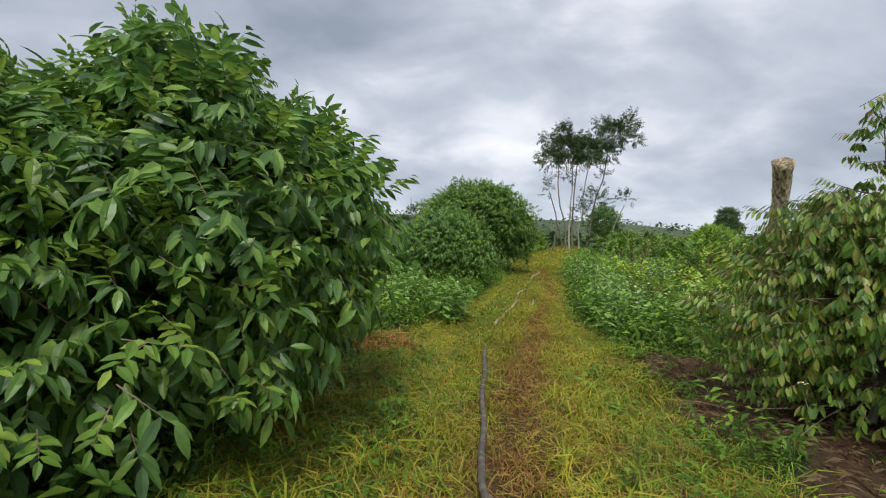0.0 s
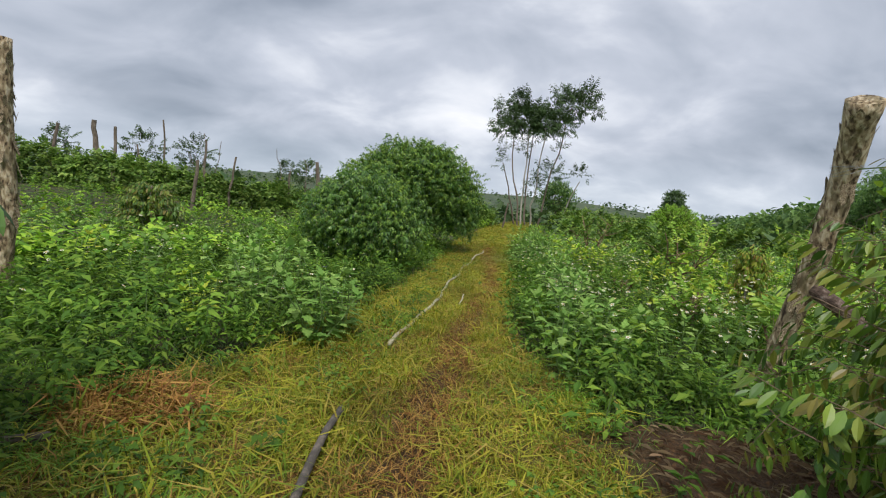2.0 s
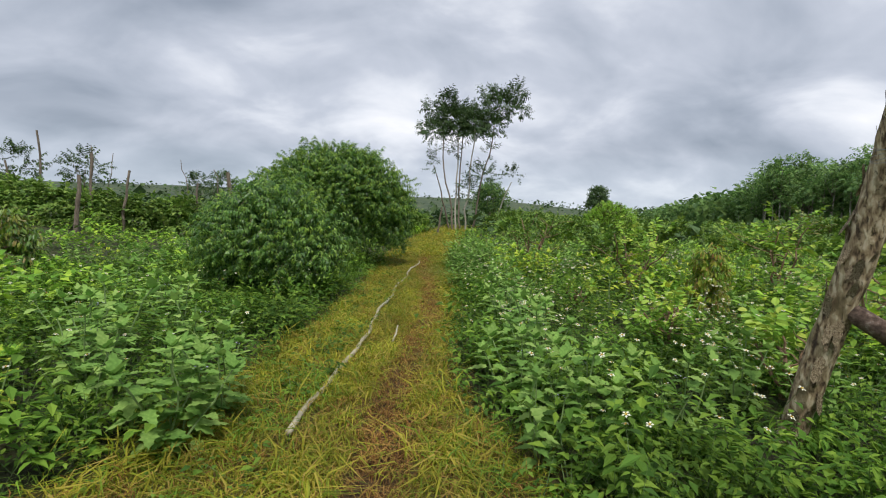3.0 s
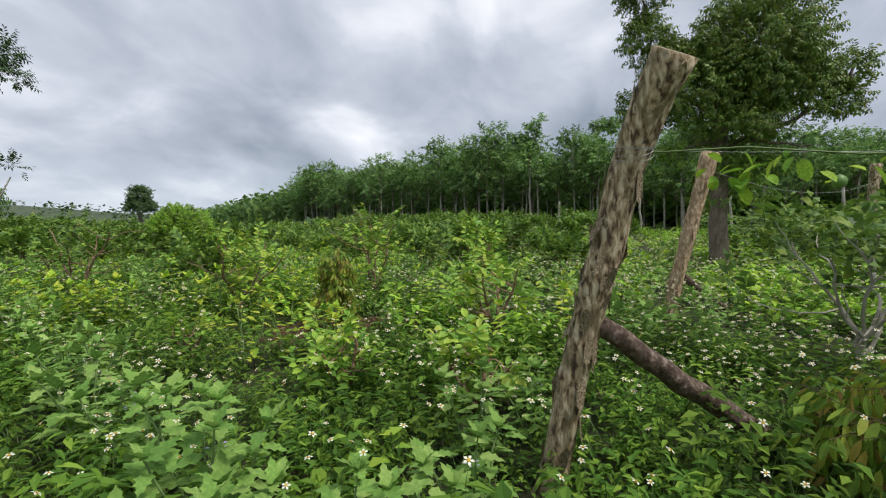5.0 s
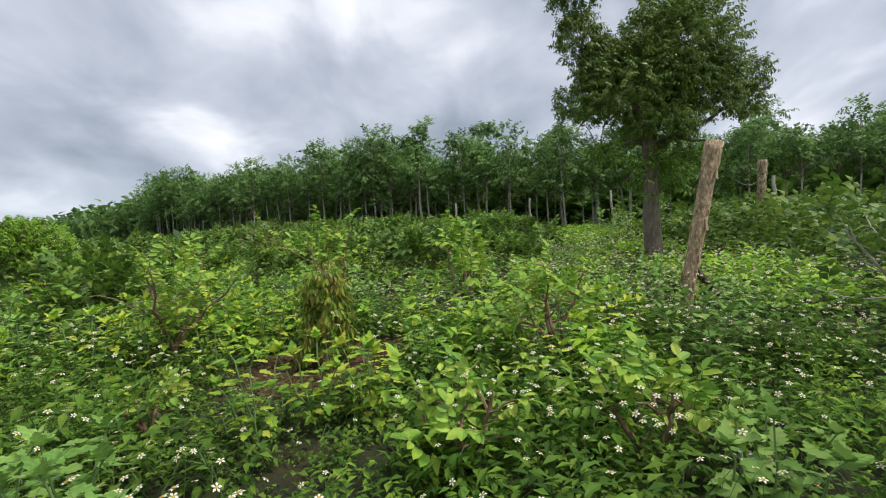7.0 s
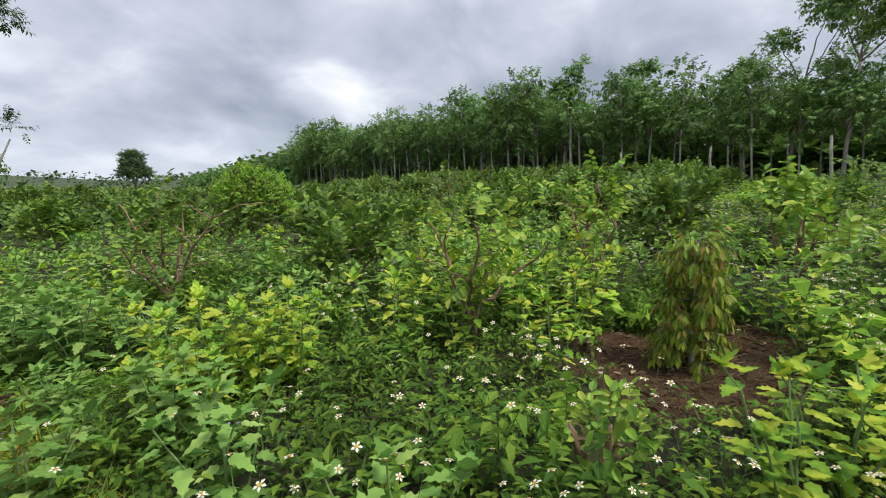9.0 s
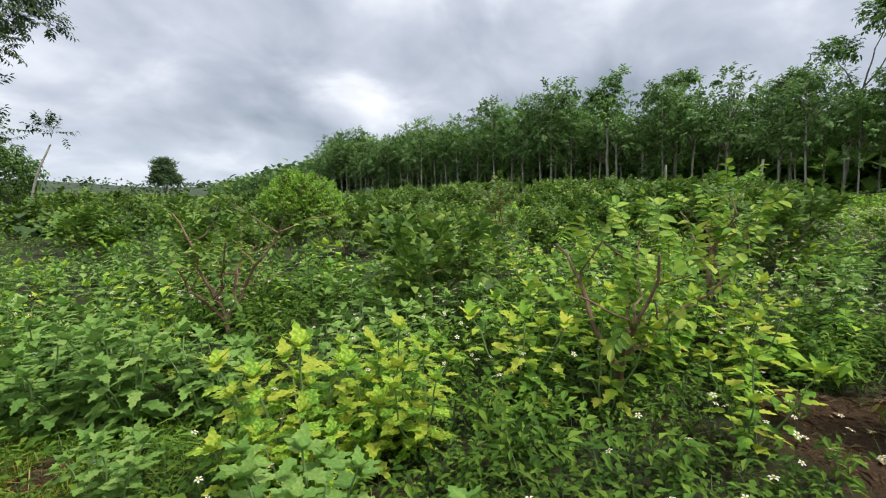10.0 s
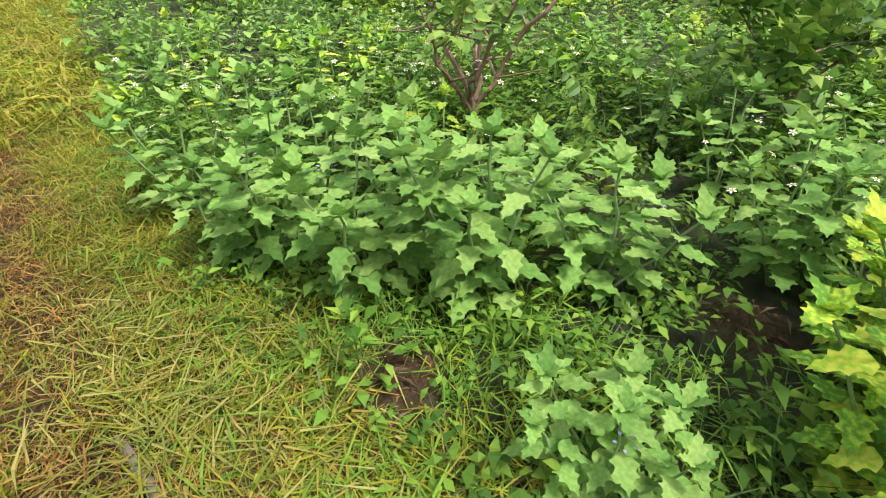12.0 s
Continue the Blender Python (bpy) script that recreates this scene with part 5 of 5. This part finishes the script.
# ---- hedge, far bushes ----
def hedge_and_far():
    r = np.random.default_rng(77)
    t = r.uniform(0, 1, 5200)
    x = -26 + 34 * t
    y = np.interp(x, [-26, -13, -7, -2, 8], [26, 26.5, 25.3, 25.5, 33])
    hgt = np.interp(x, [-26, -12, -7, -3, 2, 8], [1.75, 1.5, 1.35, 1.2, 1.05, 0.9]) + 0.18 * wobble(x, y, 1.5)
    v = r.uniform(0, 1, 5200)
    z = height(x, y) + hgt * np.sin(v * math.pi / 2)
    P = np.stack([x, y - 0.9 * np.cos(v * math.pi / 2) + r.normal(0, 0.2, 5200), z], 1)
    g = place(SP_COFFEE, P, np.stack([r.normal(0, 0.7, 5200), -0.4 + r.normal(0, 0.5, 5200), r.normal(0.1, 0.5, 5200)], 1), (0, 0, 1), r.uniform(0.3, 0.6, 5200))
    top = (r.random(5200) < 0.5).astype(int)
    stuff("vine_hedge", g, [M_VINE, M_TWIG], "long low bank grown over with dark green and brownish vines", "hedge")
    for k, (bx, by, s) in enumerate(((-12.8, 31, 1.6), (-10.2, 31.5, 1.5), (-5.3, 33, 1.0), (-4.2, 33.5, 1.2), (-1.2, 33, 0.9), (-16.5, 30, 1.1))):
        dense_tree("bank_bush", bx, by, [((0, 0, 2.3), (0.75 * s, 0.7 * s, 0.75 * s))], int(60 * s), 0.42, "small sparse bush on top of the bank", "bush", 1.8, 0.035, M_FAR, SP_SMALL, seed=400 + k, limbs=5)
    vine = []
    for k in range(42):
        a, b = r.uniform(11, 27), r.uniform(-9, 2.2)
        if math.hypot(a - 15.4, b - 4) < 1.5 or math.hypot(a - 17.6, b) < 0.8 or (a < 14 and b > 0.8):
            continue
        n = 70
        P = np.array((a, b, hz(a, b))) + np.stack([r.normal(0, 0.85, n), r.normal(0, 0.85, n), r.uniform(0.2, 1.45, n)], 1)
        vine.append(place(SP_COFFEE, P, r.normal(0, 1, (n, 3)) + (0, 0, 0.3), (0, 0, 1), r.uniform(0.3, 0.6, n)))
    stuff("vine_thicket", join(*vine), [M_COFFEE, M_STEM], "tangled green climbers in front of the grove", "vines")
    geo = []
    n = 2600
    a = r.uniform(radians(-62), radians(52), n)
    d = 30 + 260 * r.uniform(0, 1, n) ** 1.6
    x, y = 1.5 + d * np.sin(a), 5 + d * np.cos(a)
    ok = (x < np.interp(y, GROVE_Y, GROVE_X) - 2) & ((np.abs(x - trail_x(y)) > 2.5) | (y > 42)) & ((y > 34) | (x > 8))
    x, y, d = x[ok], y[ok], d[ok]
    z = height(x, y)
    for k in range(len(x)):
        s = r.uniform(0.7, 1.3) * (1 + d[k] / 350)
        m = 16
        P = np.stack([r.normal(0, 0.9 * s, m), r.normal(0, 0.9 * s, m), r.uniform(0.1, 0.8 * s, m)], 1) + (x[k], y[k], z[k])
        geo.append(place(leaf4(0.8, 0.3), P, r.normal(0, 1, (m, 3)), (0, 0, 1), r.uniform(0.35, 0.7, m) * s))
    stuff("distant_bushes", join(*geo), [M_FAR], "scrub and crop bushes far across the fields", "bushes")
    geo = []
    for k in range(520):
        a, d = r.uniform(radians(-70), radians(75)), r.uniform(320, 1500)
        x, y = d * math.sin(a), d * math.cos(a)
        s = r.uniform(4, 9) * (0.6 + d / 1500)
        P = np.stack([r.normal(0, s * 1.6, 14), r.normal(0, s, 14), r.uniform(0, s, 14)], 1) + (x, y, hz(x, y))
        geo.append(place(leaf4(0.9, 0.2), P, r.normal(0, 1, (14, 3)), (0, 0, 1), r.uniform(0.5, 1, 14) * s))
    stuff("far_woods", join(*geo), [M_FAR], "dark far woods along the hills", "woods")


# ---- things on the path ----
def path_things():
    def lie(x, y, dz):
        return (x, y, hz(x, y) + dz)
    ys = np.linspace(-2.5, 5.08, 26)
    xs = np.interp(ys, [-2.5, 1, 2.06, 2.93, 4.2, 5.08], [0.33, 0.41, 0.45, 0.54, 0.7, 0.82]) + 0.012 * np.sin(ys * 5)
    ob = thing("irrigation_hose", 0.5, 2.0, 0, "worn black irrigation hose lying in the grass of the path", "hose")
    part("hose", tube(np.array([(x - 0.5, y - 2.0, hz(x, y) + 0.085 + 0.012 * math.sin(y * 3)) for x, y in zip(xs, ys)]), (0.022, 0.022), 9), M_HOSE, ob, shade=True)
    part("joint", tube([(0.435 - 0.5 + 0.03 * t, 1.85 - 2 + 0.1 * t, hz(0.45, 1.9) + 0.056) for t in (0, 0.5, 1)], (0.028, 0.028), 9), M_TWIG, ob, "frayed pale joint")
    ob = thing("wooden_pole", -0.6, 4.65, hz(-0.6, 4.65), "weathered wooden pole lying in the grass under the tree", "pole")
    part("shaft", tube(bend((-1.4, -0.55, 0.1), (0.02, 0.02, 0.07), 0.03, 9, 4), (0.03, 0.024), 8, 0, 0.08), M_TRUNK, ob)
    ys = np.linspace(6.55, 17.6, 60)
    xs = np.interp(ys, [6.55, 7.22, 7.71, 8.58, 9.64, 10.7, 12.84, 15.0, 17.6], [1.1, 1.32, 1.5, 1.74, 2.02, 2.3, 2.87, 3.5, 4.35]) + 0.03 * np.sin(ys * 2.3) + 0.012 * np.sin(ys * 7)
    ob = thing("irrigation_hose", 2.0, 9.6, 0, "long pale yellowish hose half sunk in the yellow grass", "hose")
    part("hose", tube(np.array([(x - 2.0, y - 9.6, hz(x, y) + 0.07 + 0.03 * math.sin(y * 1.9) * math.sin(y * 0.7)) for x, y in zip(xs, ys)]), (0.022, 0.021), 8), M_CANE, ob, shade=True)
    for k, (a, b, rr) in enumerate((((2.15, 8.75), (2.3, 9.3), 0.012),)):
        ob = thing("dry_cane", a[0], a[1], hz(*a), "pale dry cane lying across the yellow grass", "cane", "dry canes on the path")
        part("shaft", tube(bend((0, 0, 0.05), (b[0] - a[0], b[1] - a[1], 0.1), 0.05, 6, k), (rr, rr * 0.8), 7), M_CANE, ob)
    ob = thing("old_stick", 4.1, 15.15, hz(4.1, 15.15), "short dark rotten stick on the dry grass", "stick")
    part("shaft", tube(bend((-0.02, -0.2, 0.03), (0.02, 0.2, 0.03), 0.05, 5, 5), (0.022, 0.018), 7, 0, 0.1), M_TRUNK, ob)
    for k in range(9):
        r = np.random.default_rng(500 + k)
        px, py, pr = PATCHES[(1, 2, 4, 5, 1, 2, 4, 3, 0)[k]]
        x, y = px + r.normal(0, pr * 0.4), py + r.normal(0, pr * 0.4)
        ob = thing("fallen_branch", x, y, hz(x, y), "thin dry fallen branch on bare soil", "branch", "fallen branches")
        a = r.uniform(0, 6.28)
        e = np.array((math.cos(a), math.sin(a), 0.05)) * r.uniform(0.3, 0.6)
        part("shaft", join(tube(bend((0, 0, 0.03), e, 0.2, 7, k), (0.008, 0.004), 5), tube(bend(e * 0.5, e * 0.8 + (0.1, -0.1, 0.06), 0.2, 4, k), (0.005, 0.002), 4)), M_TWIG, ob)


# ---- weeds, flowers and grass ----
def bidens(seed, h=0.5, leaves=16, size=0.085, spread=0.16, tpl=None):
    """A soft branching weed."""
    r = np.random.default_rng(seed)
    g = []
    P, Y = [], []
    for k in range(3):
        e = np.array((r.normal(0, spread), r.normal(0, spread), h * r.uniform(0.75, 1)))
        g.append(sliver((0, 0, 0), e, 0.004, 1))
        for q in range(leaves // 3):
            t = 0.3 + 0.7 * (q + r.random()) / (leaves / 3)
            a = r.uniform(0, 6.28)
            P.append(e * (t, t, t) + r.normal(0, 0.02, 3))
            Y.append((math.cos(a), math.sin(a), r.uniform(-0.3, 0.45)))
    g.append(place(leaf2(0.5, 0.25) if tpl is None else tpl, np.array(P), np.array(Y), (0, 0, 1), r.uniform(0.75, 1.3, len(P)) * size))
    return join(*g)


def daisy():
    pet = [place(leaf2(0.55, 0.15, 0.6), (0.03 * math.cos(a), 0.03 * math.sin(a), 0), (math.cos(a), math.sin(a), 0.1), (0, 0, 1), 0.5) for a in np.arange(5) * 1.2566]
    disc = tube([(0, 0, -0.12), (0, 0, 0.1)], (0.08, 0.17), 5, 1)
    stem = sliver((0.05, 0, -3.2), (0, 0.05, -0.1), 0.05, 2)
    return join(*pet, disc, stem)


def cover(n, x0, x1, y0, y1, keep, dz=0.0, seed=0):
    r = np.random.default_rng(seed)
    x, y = r.uniform(x0, x1, n), r.uniform(y0, y1, n)
    k = r.random(n) < keep(x, y)
    x, y = x[k], y[k]
    return np.stack([x, y, height(x, y) + dz], 1)


def density_weed(x, y):
    """Where the soft weeds stand: outside the mown strip and the bare soil."""
    out = np.maximum(smooth(-0.05, 0.35, grass_left(y) - x), smooth(-0.05, 0.3, x - grass_right(y)))
    tree = np.hypot(x + 1.85, y - 3.0) > 1.1
    tree = tree * (np.hypot(x - 11.5, y - 18.2) > 1.5)
    return out * (1 - patch(x, y)) * tree * (0.75 + 0.25 * wobble(x, y, 0.5, 2)) * (y < np.interp(x, [3, 5, 8], [60, 60, 60]))


def near_gap(x, y):
    """The shaded low strip between the eggplants."""
    return (1 - 0.8 * smooth(0.55, 0.25, np.hypot(x - 5.25, y - 4.75))) * (1 - 0.85 * smooth(1.2, 0.7, np.hypot(x - 5.85, (y - 9.75) * 1.3) / 0.9)) * (1 - 0.8 * smooth(1.3, 0.8, np.hypot(x - 5.9, y - 14.6) / 1.4)) * (1 - 0.6 * smooth(1.2, 0.8, np.hypot(x - 5.6, y - 9.4) / 1.2)) * (1 - 0.2 * smooth(1.2, 0.8, np.hypot(x - 6.1, y - 11.9) / 1.3))


def egg_gap(x, y):
    """Few tall weeds stand within an eggplant."""
    x, y = np.asarray(x, float), np.asarray(y, float)
    m = np.ones(x.shape)
    for a, b in EGG_SPOTS:
        m = np.minimum(m, smooth(0.15, 0.6, np.hypot(x - a, y - b)))
    return 0.1 + 0.9 * m


def weeds():
    r = np.random.default_rng(88)
    kinds = [bidens(k, 0.5, 21, tpl=leaf4(0.45, 0.25)) for k in range(5)]
    lows = [bidens(k + 20, 0.2, 15, 0.06, 0.09) for k in range(3)]
    limes = [bidens(k + 40, 0.6, 16, 0.13, 0.16) for k in range(3)]

    def lay(name, tpls, P, lo, hi, mats, label, seed, category="weeds"):
        rr = np.random.default_rng(seed)
        w = rr.integers(0, len(tpls), len(P))
        hh = (1 + 0.28 * wobble(P[:, 0], P[:, 1], 1.1, 5))
        g = [spin(t, P[w == k], rr.uniform(lo, hi, (w == k).sum()) * hh[w == k], 0.22, rr) for k, t in enumerate(tpls) if (w == k).any()]
        stuff(name, join(*g), mats, label, category)

    def lush(k):
        rr = np.random.default_rng(700 + k)
        g, P, Y, S = [], [], [], []
        for q in range(4):
            e = np.array((rr.normal(0, 0.13), rr.normal(0, 0.13), rr.uniform(0.36, 0.56)))
            g.append(sliver((0, 0, 0), e, 0.006, 1))
            for t in rr.uniform(0.3, 1, 8):
                a = rr.uniform(0, 6.28)
                P.append(e * t), Y.append((math.cos(a), math.sin(a), rr.uniform(-0.5, 0.4))), S.append(rr.uniform(0.06, 0.105))
        return join(place(leaf(0.46, 0.35, 0.1, ((0.3, 1.0), (0.65, 0.7))), np.array(P), np.array(Y), (0, 0, 1), np.array(S)), *g)

    def shade(x, y):
        return density_weed(x, y) * near_gap(x, y) * egg_gap(x, y)
    reach = lambda x, y: shade(x, y) * (np.abs(x - trail_x(y)) < 6.5)
    P = cover(9000, -3.5, 11, 1.5, 19, reach, seed=1)
    lay("near_weeds", kinds, P, 0.65, 1.15, [M_WEED, M_STEM], "dense green weeds with small toothed leaves beside the path", 2)
    P = cover(15000, -3.5, 11, -1, 19, lambda x, y: np.clip(density_weed(x, y) * (np.abs(x - trail_x(y)) < 6.5) + 0.2 * (1 - patch(x, y)) * (np.abs(x - trail_x(y)) > 0.6), 0, 1), seed=3)
    lay("low_weeds", lows, P, 0.7, 1.3, [M_WEED, M_STEM], "low creeping green weeds covering the soil", 4)
    P = cover(3600, -4, 10, 4, 17, lambda x, y: shade(x, y) * smooth(-0.2, 0.4, wobble(x, y, 0.9, 17)), seed=13)
    lay("broad_weeds", [lush(k) for k in range(4)], P, 0.7, 1.15, [M_WEED, M_STEM], "broad-leaved dark green weeds in clumps beside the path", 14)
    mid = lambda x, y: density_weed(x, y) * ((np.abs(x - trail_x(y)) >= 6) | (y > 18)) * (x < np.interp(y, GROVE_Y, GROVE_X) + 4) * np.clip(14 / np.hypot(x - 3, y - 8), 0.2, 1)
    P = cover(10000, -22, 40, -8, 36, mid, seed=5)
    lay("field_weeds", [bidens(k + 60, 0.55, 12, 0.17, 0.25) for k in range(4)], P, 0.6, 1.05, [M_WEED, M_STEM], "waist-high green weeds over the open field", 6)
    P = cover(9500, -12, 34, 0, 34, lambda x, y: density_weed(x, y) * egg_gap(x, y) * np.where(y > 13 + 0.4 * x, 0.3, 1) * smooth(-0.5, 0.1, wobble(x, y, 2.8, 21)) * ((np.abs(x - trail_x(y)) >= 4.5) | (y > 17)) * (x < np.interp(y, GROVE_Y, GROVE_X)) * np.clip(13 / np.hypot(x - 3, y - 8), 0.25, 1), seed=15)
    lay("field_crops", [bidens(k + 80, 0.6, 33, 0.16, 0.24) for k in range(4)], P, 0.75, 1.2, [M_CROP, M_STEM], "broad-leaved bright green crop plants over the field", 16, "crops")
    lime = lambda x, y: density_weed(x, y) * egg_gap(x, y) * np.where((y > 13) & (x > 3), 0.12, 1) * smooth(0.15, 0.6, wobble(x, y, 2.3, 9)) * np.clip(9 / np.hypot(x - 3, y - 8), 0.15, 1)
    P = cover(2400, -14, 30, 2, 30, lime, seed=7)
    lay("pale_weeds", limes, P, 0.7, 1.15, [M_LIME, M_STEM], "patches of pale yellow-green broad-leaved weeds", 8)
    fl = lambda x, y: density_weed(x, y) * (0.25 + smooth(-0.2, 0.5, wobble(x, y, 1.4, 12)) + 0.7 * smooth(4.5, 0, np.abs(y - 5)) * (x > 5)) * np.where(x < trail_x(y), 0.2, 1) * np.clip(9 / np.hypot(x - 3.5, y - 8), 0.1, 1) * smooth(0.9, 1.6, np.hypot(x - 5.4, y - 14.6)) * (0.35 + 0.65 * smooth(12, 9, y))
    P = cover(30000, -6, 22, 1.5, 19, fl, seed=9)
    P[:, 2] += r.uniform(0.48, 0.74, len(P)) * (1 + 0.28 * wobble(P[:, 0], P[:, 1], 1.1, 5))
    d = np.hypot(P[:, 0] - 3, P[:, 1] - 8)
    g = spin(daisy(), P, r.uniform(0.03, 0.046, len(P)) * np.clip(d / 7, 1, 1.3), 0.35, r)
    stuff("white_daisies", g, [M_PETAL, M_DISC, M_STEM], "many small white daisy-like flowers with yellow centres among the weeds", "flowers")


def tuft(seed, n=9, h=0.16, w=0.05, spread=0.05):
    """A few bent blades."""
    r = np.random.default_rng(seed)
    bl = leaf2(w * 0.85, 0.7, 0.5)
    a = r.uniform(0, 6.28, n)
    P = np.stack([r.normal(0, spread, n), r.normal(0, spread, n), np.zeros(n)], 1)
    Y = np.stack([np.cos(a), np.sin(a), r.uniform(0.3, 1.7, n)], 1)
    return place(bl, P, Y, (0, 0, 1), r.uniform(0.6, 1.3, n) * h)


def grass():
    def strip(x, y):
        return smooth(-0.25, 0.15, x - grass_left(y)) * smooth(-0.25, 0.15, grass_right(y) - x)

    def worn(x, y):
        return 1 - smooth(0.1, np.interp(y, [3, 6], [0.4, 0.28]), np.abs(x - trail_x(y)) + 0.1 * wobble(x, y, 0.5))

    def yellow(x, y):
        return np.clip(0.5 + 0.5 * wobble(x, y, 1.2, 4) + 0.5 * smooth(0.9, 0.2, np.abs(x - trail_x(y))) + 0.3 * smooth(3.5, 7, y), 0.05, 1)
    T = [tuft(k, 14, 0.125, 0.055) for k in range(4)]
    Tf = [tuft(k + 9, 7, 0.24, 0.09, 0.12) for k in range(3)]
    TD = [tuft(k + 30, 10, 0.13, 0.05, 0.07) for k in range(3)]

    def lay(name, tpls, P, lo, hi, mat, label, seed):
        rr = np.random.default_rng(seed)
        w = rr.integers(0, len(tpls), len(P))
        stuff(name, join(*[spin(t, P[w == k], rr.uniform(lo, hi, (w == k).sum()), 0.25, rr) for k, t in enumerate(tpls)]), [mat], label, "grass")
    P = cover(21000, -2.2, 6, -0.5, 12, lambda x, y: strip(x, y) * (1 - 0.9 * worn(x, y)) * (1 - patch(x, y)) * yellow(x, y), seed=21)
    lay("yellow_grass", T, P, 0.7, 1.4, M_GRASS, "short yellow-green trodden grass along the path", 22)
    P = cover(13000, -2.4, 6, -0.5, 12, lambda x, y: strip(x, y) * (1 - 0.97 * worn(x, y)) * (1 - patch(x, y)) * (1 - yellow(x, y)), seed=23)
    lay("green_grass", T, P, 0.7, 1.5, M_GREEN, "short fresh green grass beside the path", 24)
    P = cover(9000, 2.4, 7.2, 12, 20, lambda x, y: smooth(-0.5, 0.2, x - grass_left(y)) * smooth(-0.6, 0.25, grass_right(y) - x) * (1 - 0.85 * worn(x, y)) * (1 - patch(x, y)), seed=25)
    lay("yellow_grass", T, P, 0.7, 1.4, M_GRASS, "short yellow-green trodden grass along the path", 26)
    P = cover(3000, 3.8, 7.5, 12.5, 20, lambda x, y: smooth(-0.7, 0.1, x - grass_right(y)) * smooth(1.6, 0.5, x - grass_right(y)) * (1 - patch(x, y)), seed=27)
    lay("green_grass", T, P, 0.7, 1.5, M_GREEN, "fresh green grass at the edge of the weeds", 28)
    P = cover(42000, -1.0, 7, -1, 20, lambda x, y: np.clip(worn(x, y) * 0.55 + 0.3 * strip(x, y), 0, 1), 0.0, seed=29)
    lay("dry_grass", TD, P, 0.5, 1.1, M_DRY, "brown dry trodden grass in the worn middle of the path", 30)
    P = cover(26000, 3, 16, 19, 42, lambda x, y: strip(x, y) * (1 - 0.4 * worn(x, y)), seed=31)
    lay("far_grass", Tf, P, 0.8, 1.5, M_GRASS, "yellowish grass of the path farther on", 32)
    P = cover(5000, -3.5, 5, -1.5, 6.5, lambda x, y: smooth(0.3, -0.2, x - grass_left(y)) * 0.7 + smooth(-0.2, 0.3, x - grass_right(y)) * (1 - patch(x, y)) * (x < 4), seed=33)
    lay("green_grass", T, P, 0.7, 1.4, M_GREEN, "fresh green grass in the shade of the tree", 34)
    P = cover(9000, -1.4, 4.2, 0.4, 14, lambda x, y: strip(x, y) * (1 - worn(x, y)) * (0.25 + 0.75 * smooth(0.0, 0.4, wobble(x, y, 0.45, 31))) * (0.45 + 0.55 * smooth(4, 8, y)) * (1 - patch(x, y)), seed=45)
    lay("tall_tufts", [tuft(k + 60, 12, 0.22, 0.045, 0.05) for k in range(4)], P, 0.7, 1.3, M_GRASS, "taller yellowish tufts of grass beside the path", 46)
    P = cover(420, 3.6, 5.2, 14.2, 16.8, lambda x, y: smooth(0.75, 0.3, np.hypot((x - 4.4), (y - 15.3) / 1.6)), seed=47)
    lay("dry_tufts", [tuft(k + 70, 12, 0.17, 0.045, 0.06) for k in range(4)], P, 0.7, 1.25, M_STALE, "pale straw-coloured grass clumps beside the eggplants", 48)
    P = cover(560, -0.85, 0.0, 4.75, 5.6, lambda x, y: smooth(0.42, 0.2, np.hypot(x + 0.42, y - 5.15)), seed=40)
    lay("dry_tuft", [tuft(k + 50, 9, 0.24, 0.04, 0.05) for k in range(3)], P, 0.7, 1.2, M_DRY, "tan clump of dead grass beside the path", 41)
    rr = np.random.default_rng(35)
    P = cover(36000, 1.8, 9, 1.8, 17, lambda x, y: patch(x, y), 0.015, seed=36)
    a = rr.uniform(0, 6.28, len(P))
    Y = np.stack([np.cos(a), np.sin(a), rr.normal(0.1, 0.18, len(P))], 1)
    stuff("dry_litter", place(leaf4(0.04, 0.3), P, Y, (0, 0, 1), rr.uniform(0.05, 0.16, len(P))), [M_STRAW], "brown dead stalks and straw on bare red soil", "litter")
    P = cover(80000, 1.8, 9, 1.8, 17, lambda x, y: patch(x, y), 0.0, seed=42)
    oct_v = np.array([(1, 0, 0), (-1, 0, 0), (0, 1, 0), (0, -1, 0), (0, 0, 0.8), (0, 0, -0.8)], float)
    oct_t = np.array([(0, 2, 4), (2, 1, 4), (1, 3, 4), (3, 0, 4)])
    a = rr.uniform(0, 6.28, len(P))
    S = rr.uniform(0.6, 1.4, (len(P), 3)) * (0.004 + 0.014 * rr.uniform(0, 1, (len(P), 1)) ** 3)
    g = place((oct_v, oct_t, np.zeros(4, int)), P, np.stack([np.cos(a), np.sin(a), 0.3 * np.sin(3 * a)], 1), (0, 0, 1), S)
    stuff("soil_clods", g, [M_SOIL], "small crumbs and clods of red-brown soil", "soil")
    P = cover(700, 1.8, 9, 1.8, 17, lambda x, y: patch(x, y), 0.02, seed=37)
    a = rr.uniform(0, 6.28, len(P))
    Y = np.stack([np.cos(a), np.sin(a), rr.normal(0.1, 0.2, len(P))], 1)
    stuff("fallen_leaves", place(LEAF, P, Y, (0, 0, 1), rr.uniform(0.05, 0.11, len(P))), [M_STRAW], "curled brown fallen leaves", "leaves")


build_sky()
posts()
wires()
big_bush()
tall_trees()
shrubs()
eggplants()
path_things()
grove()
hedge_and_far()
weeds()
grass()
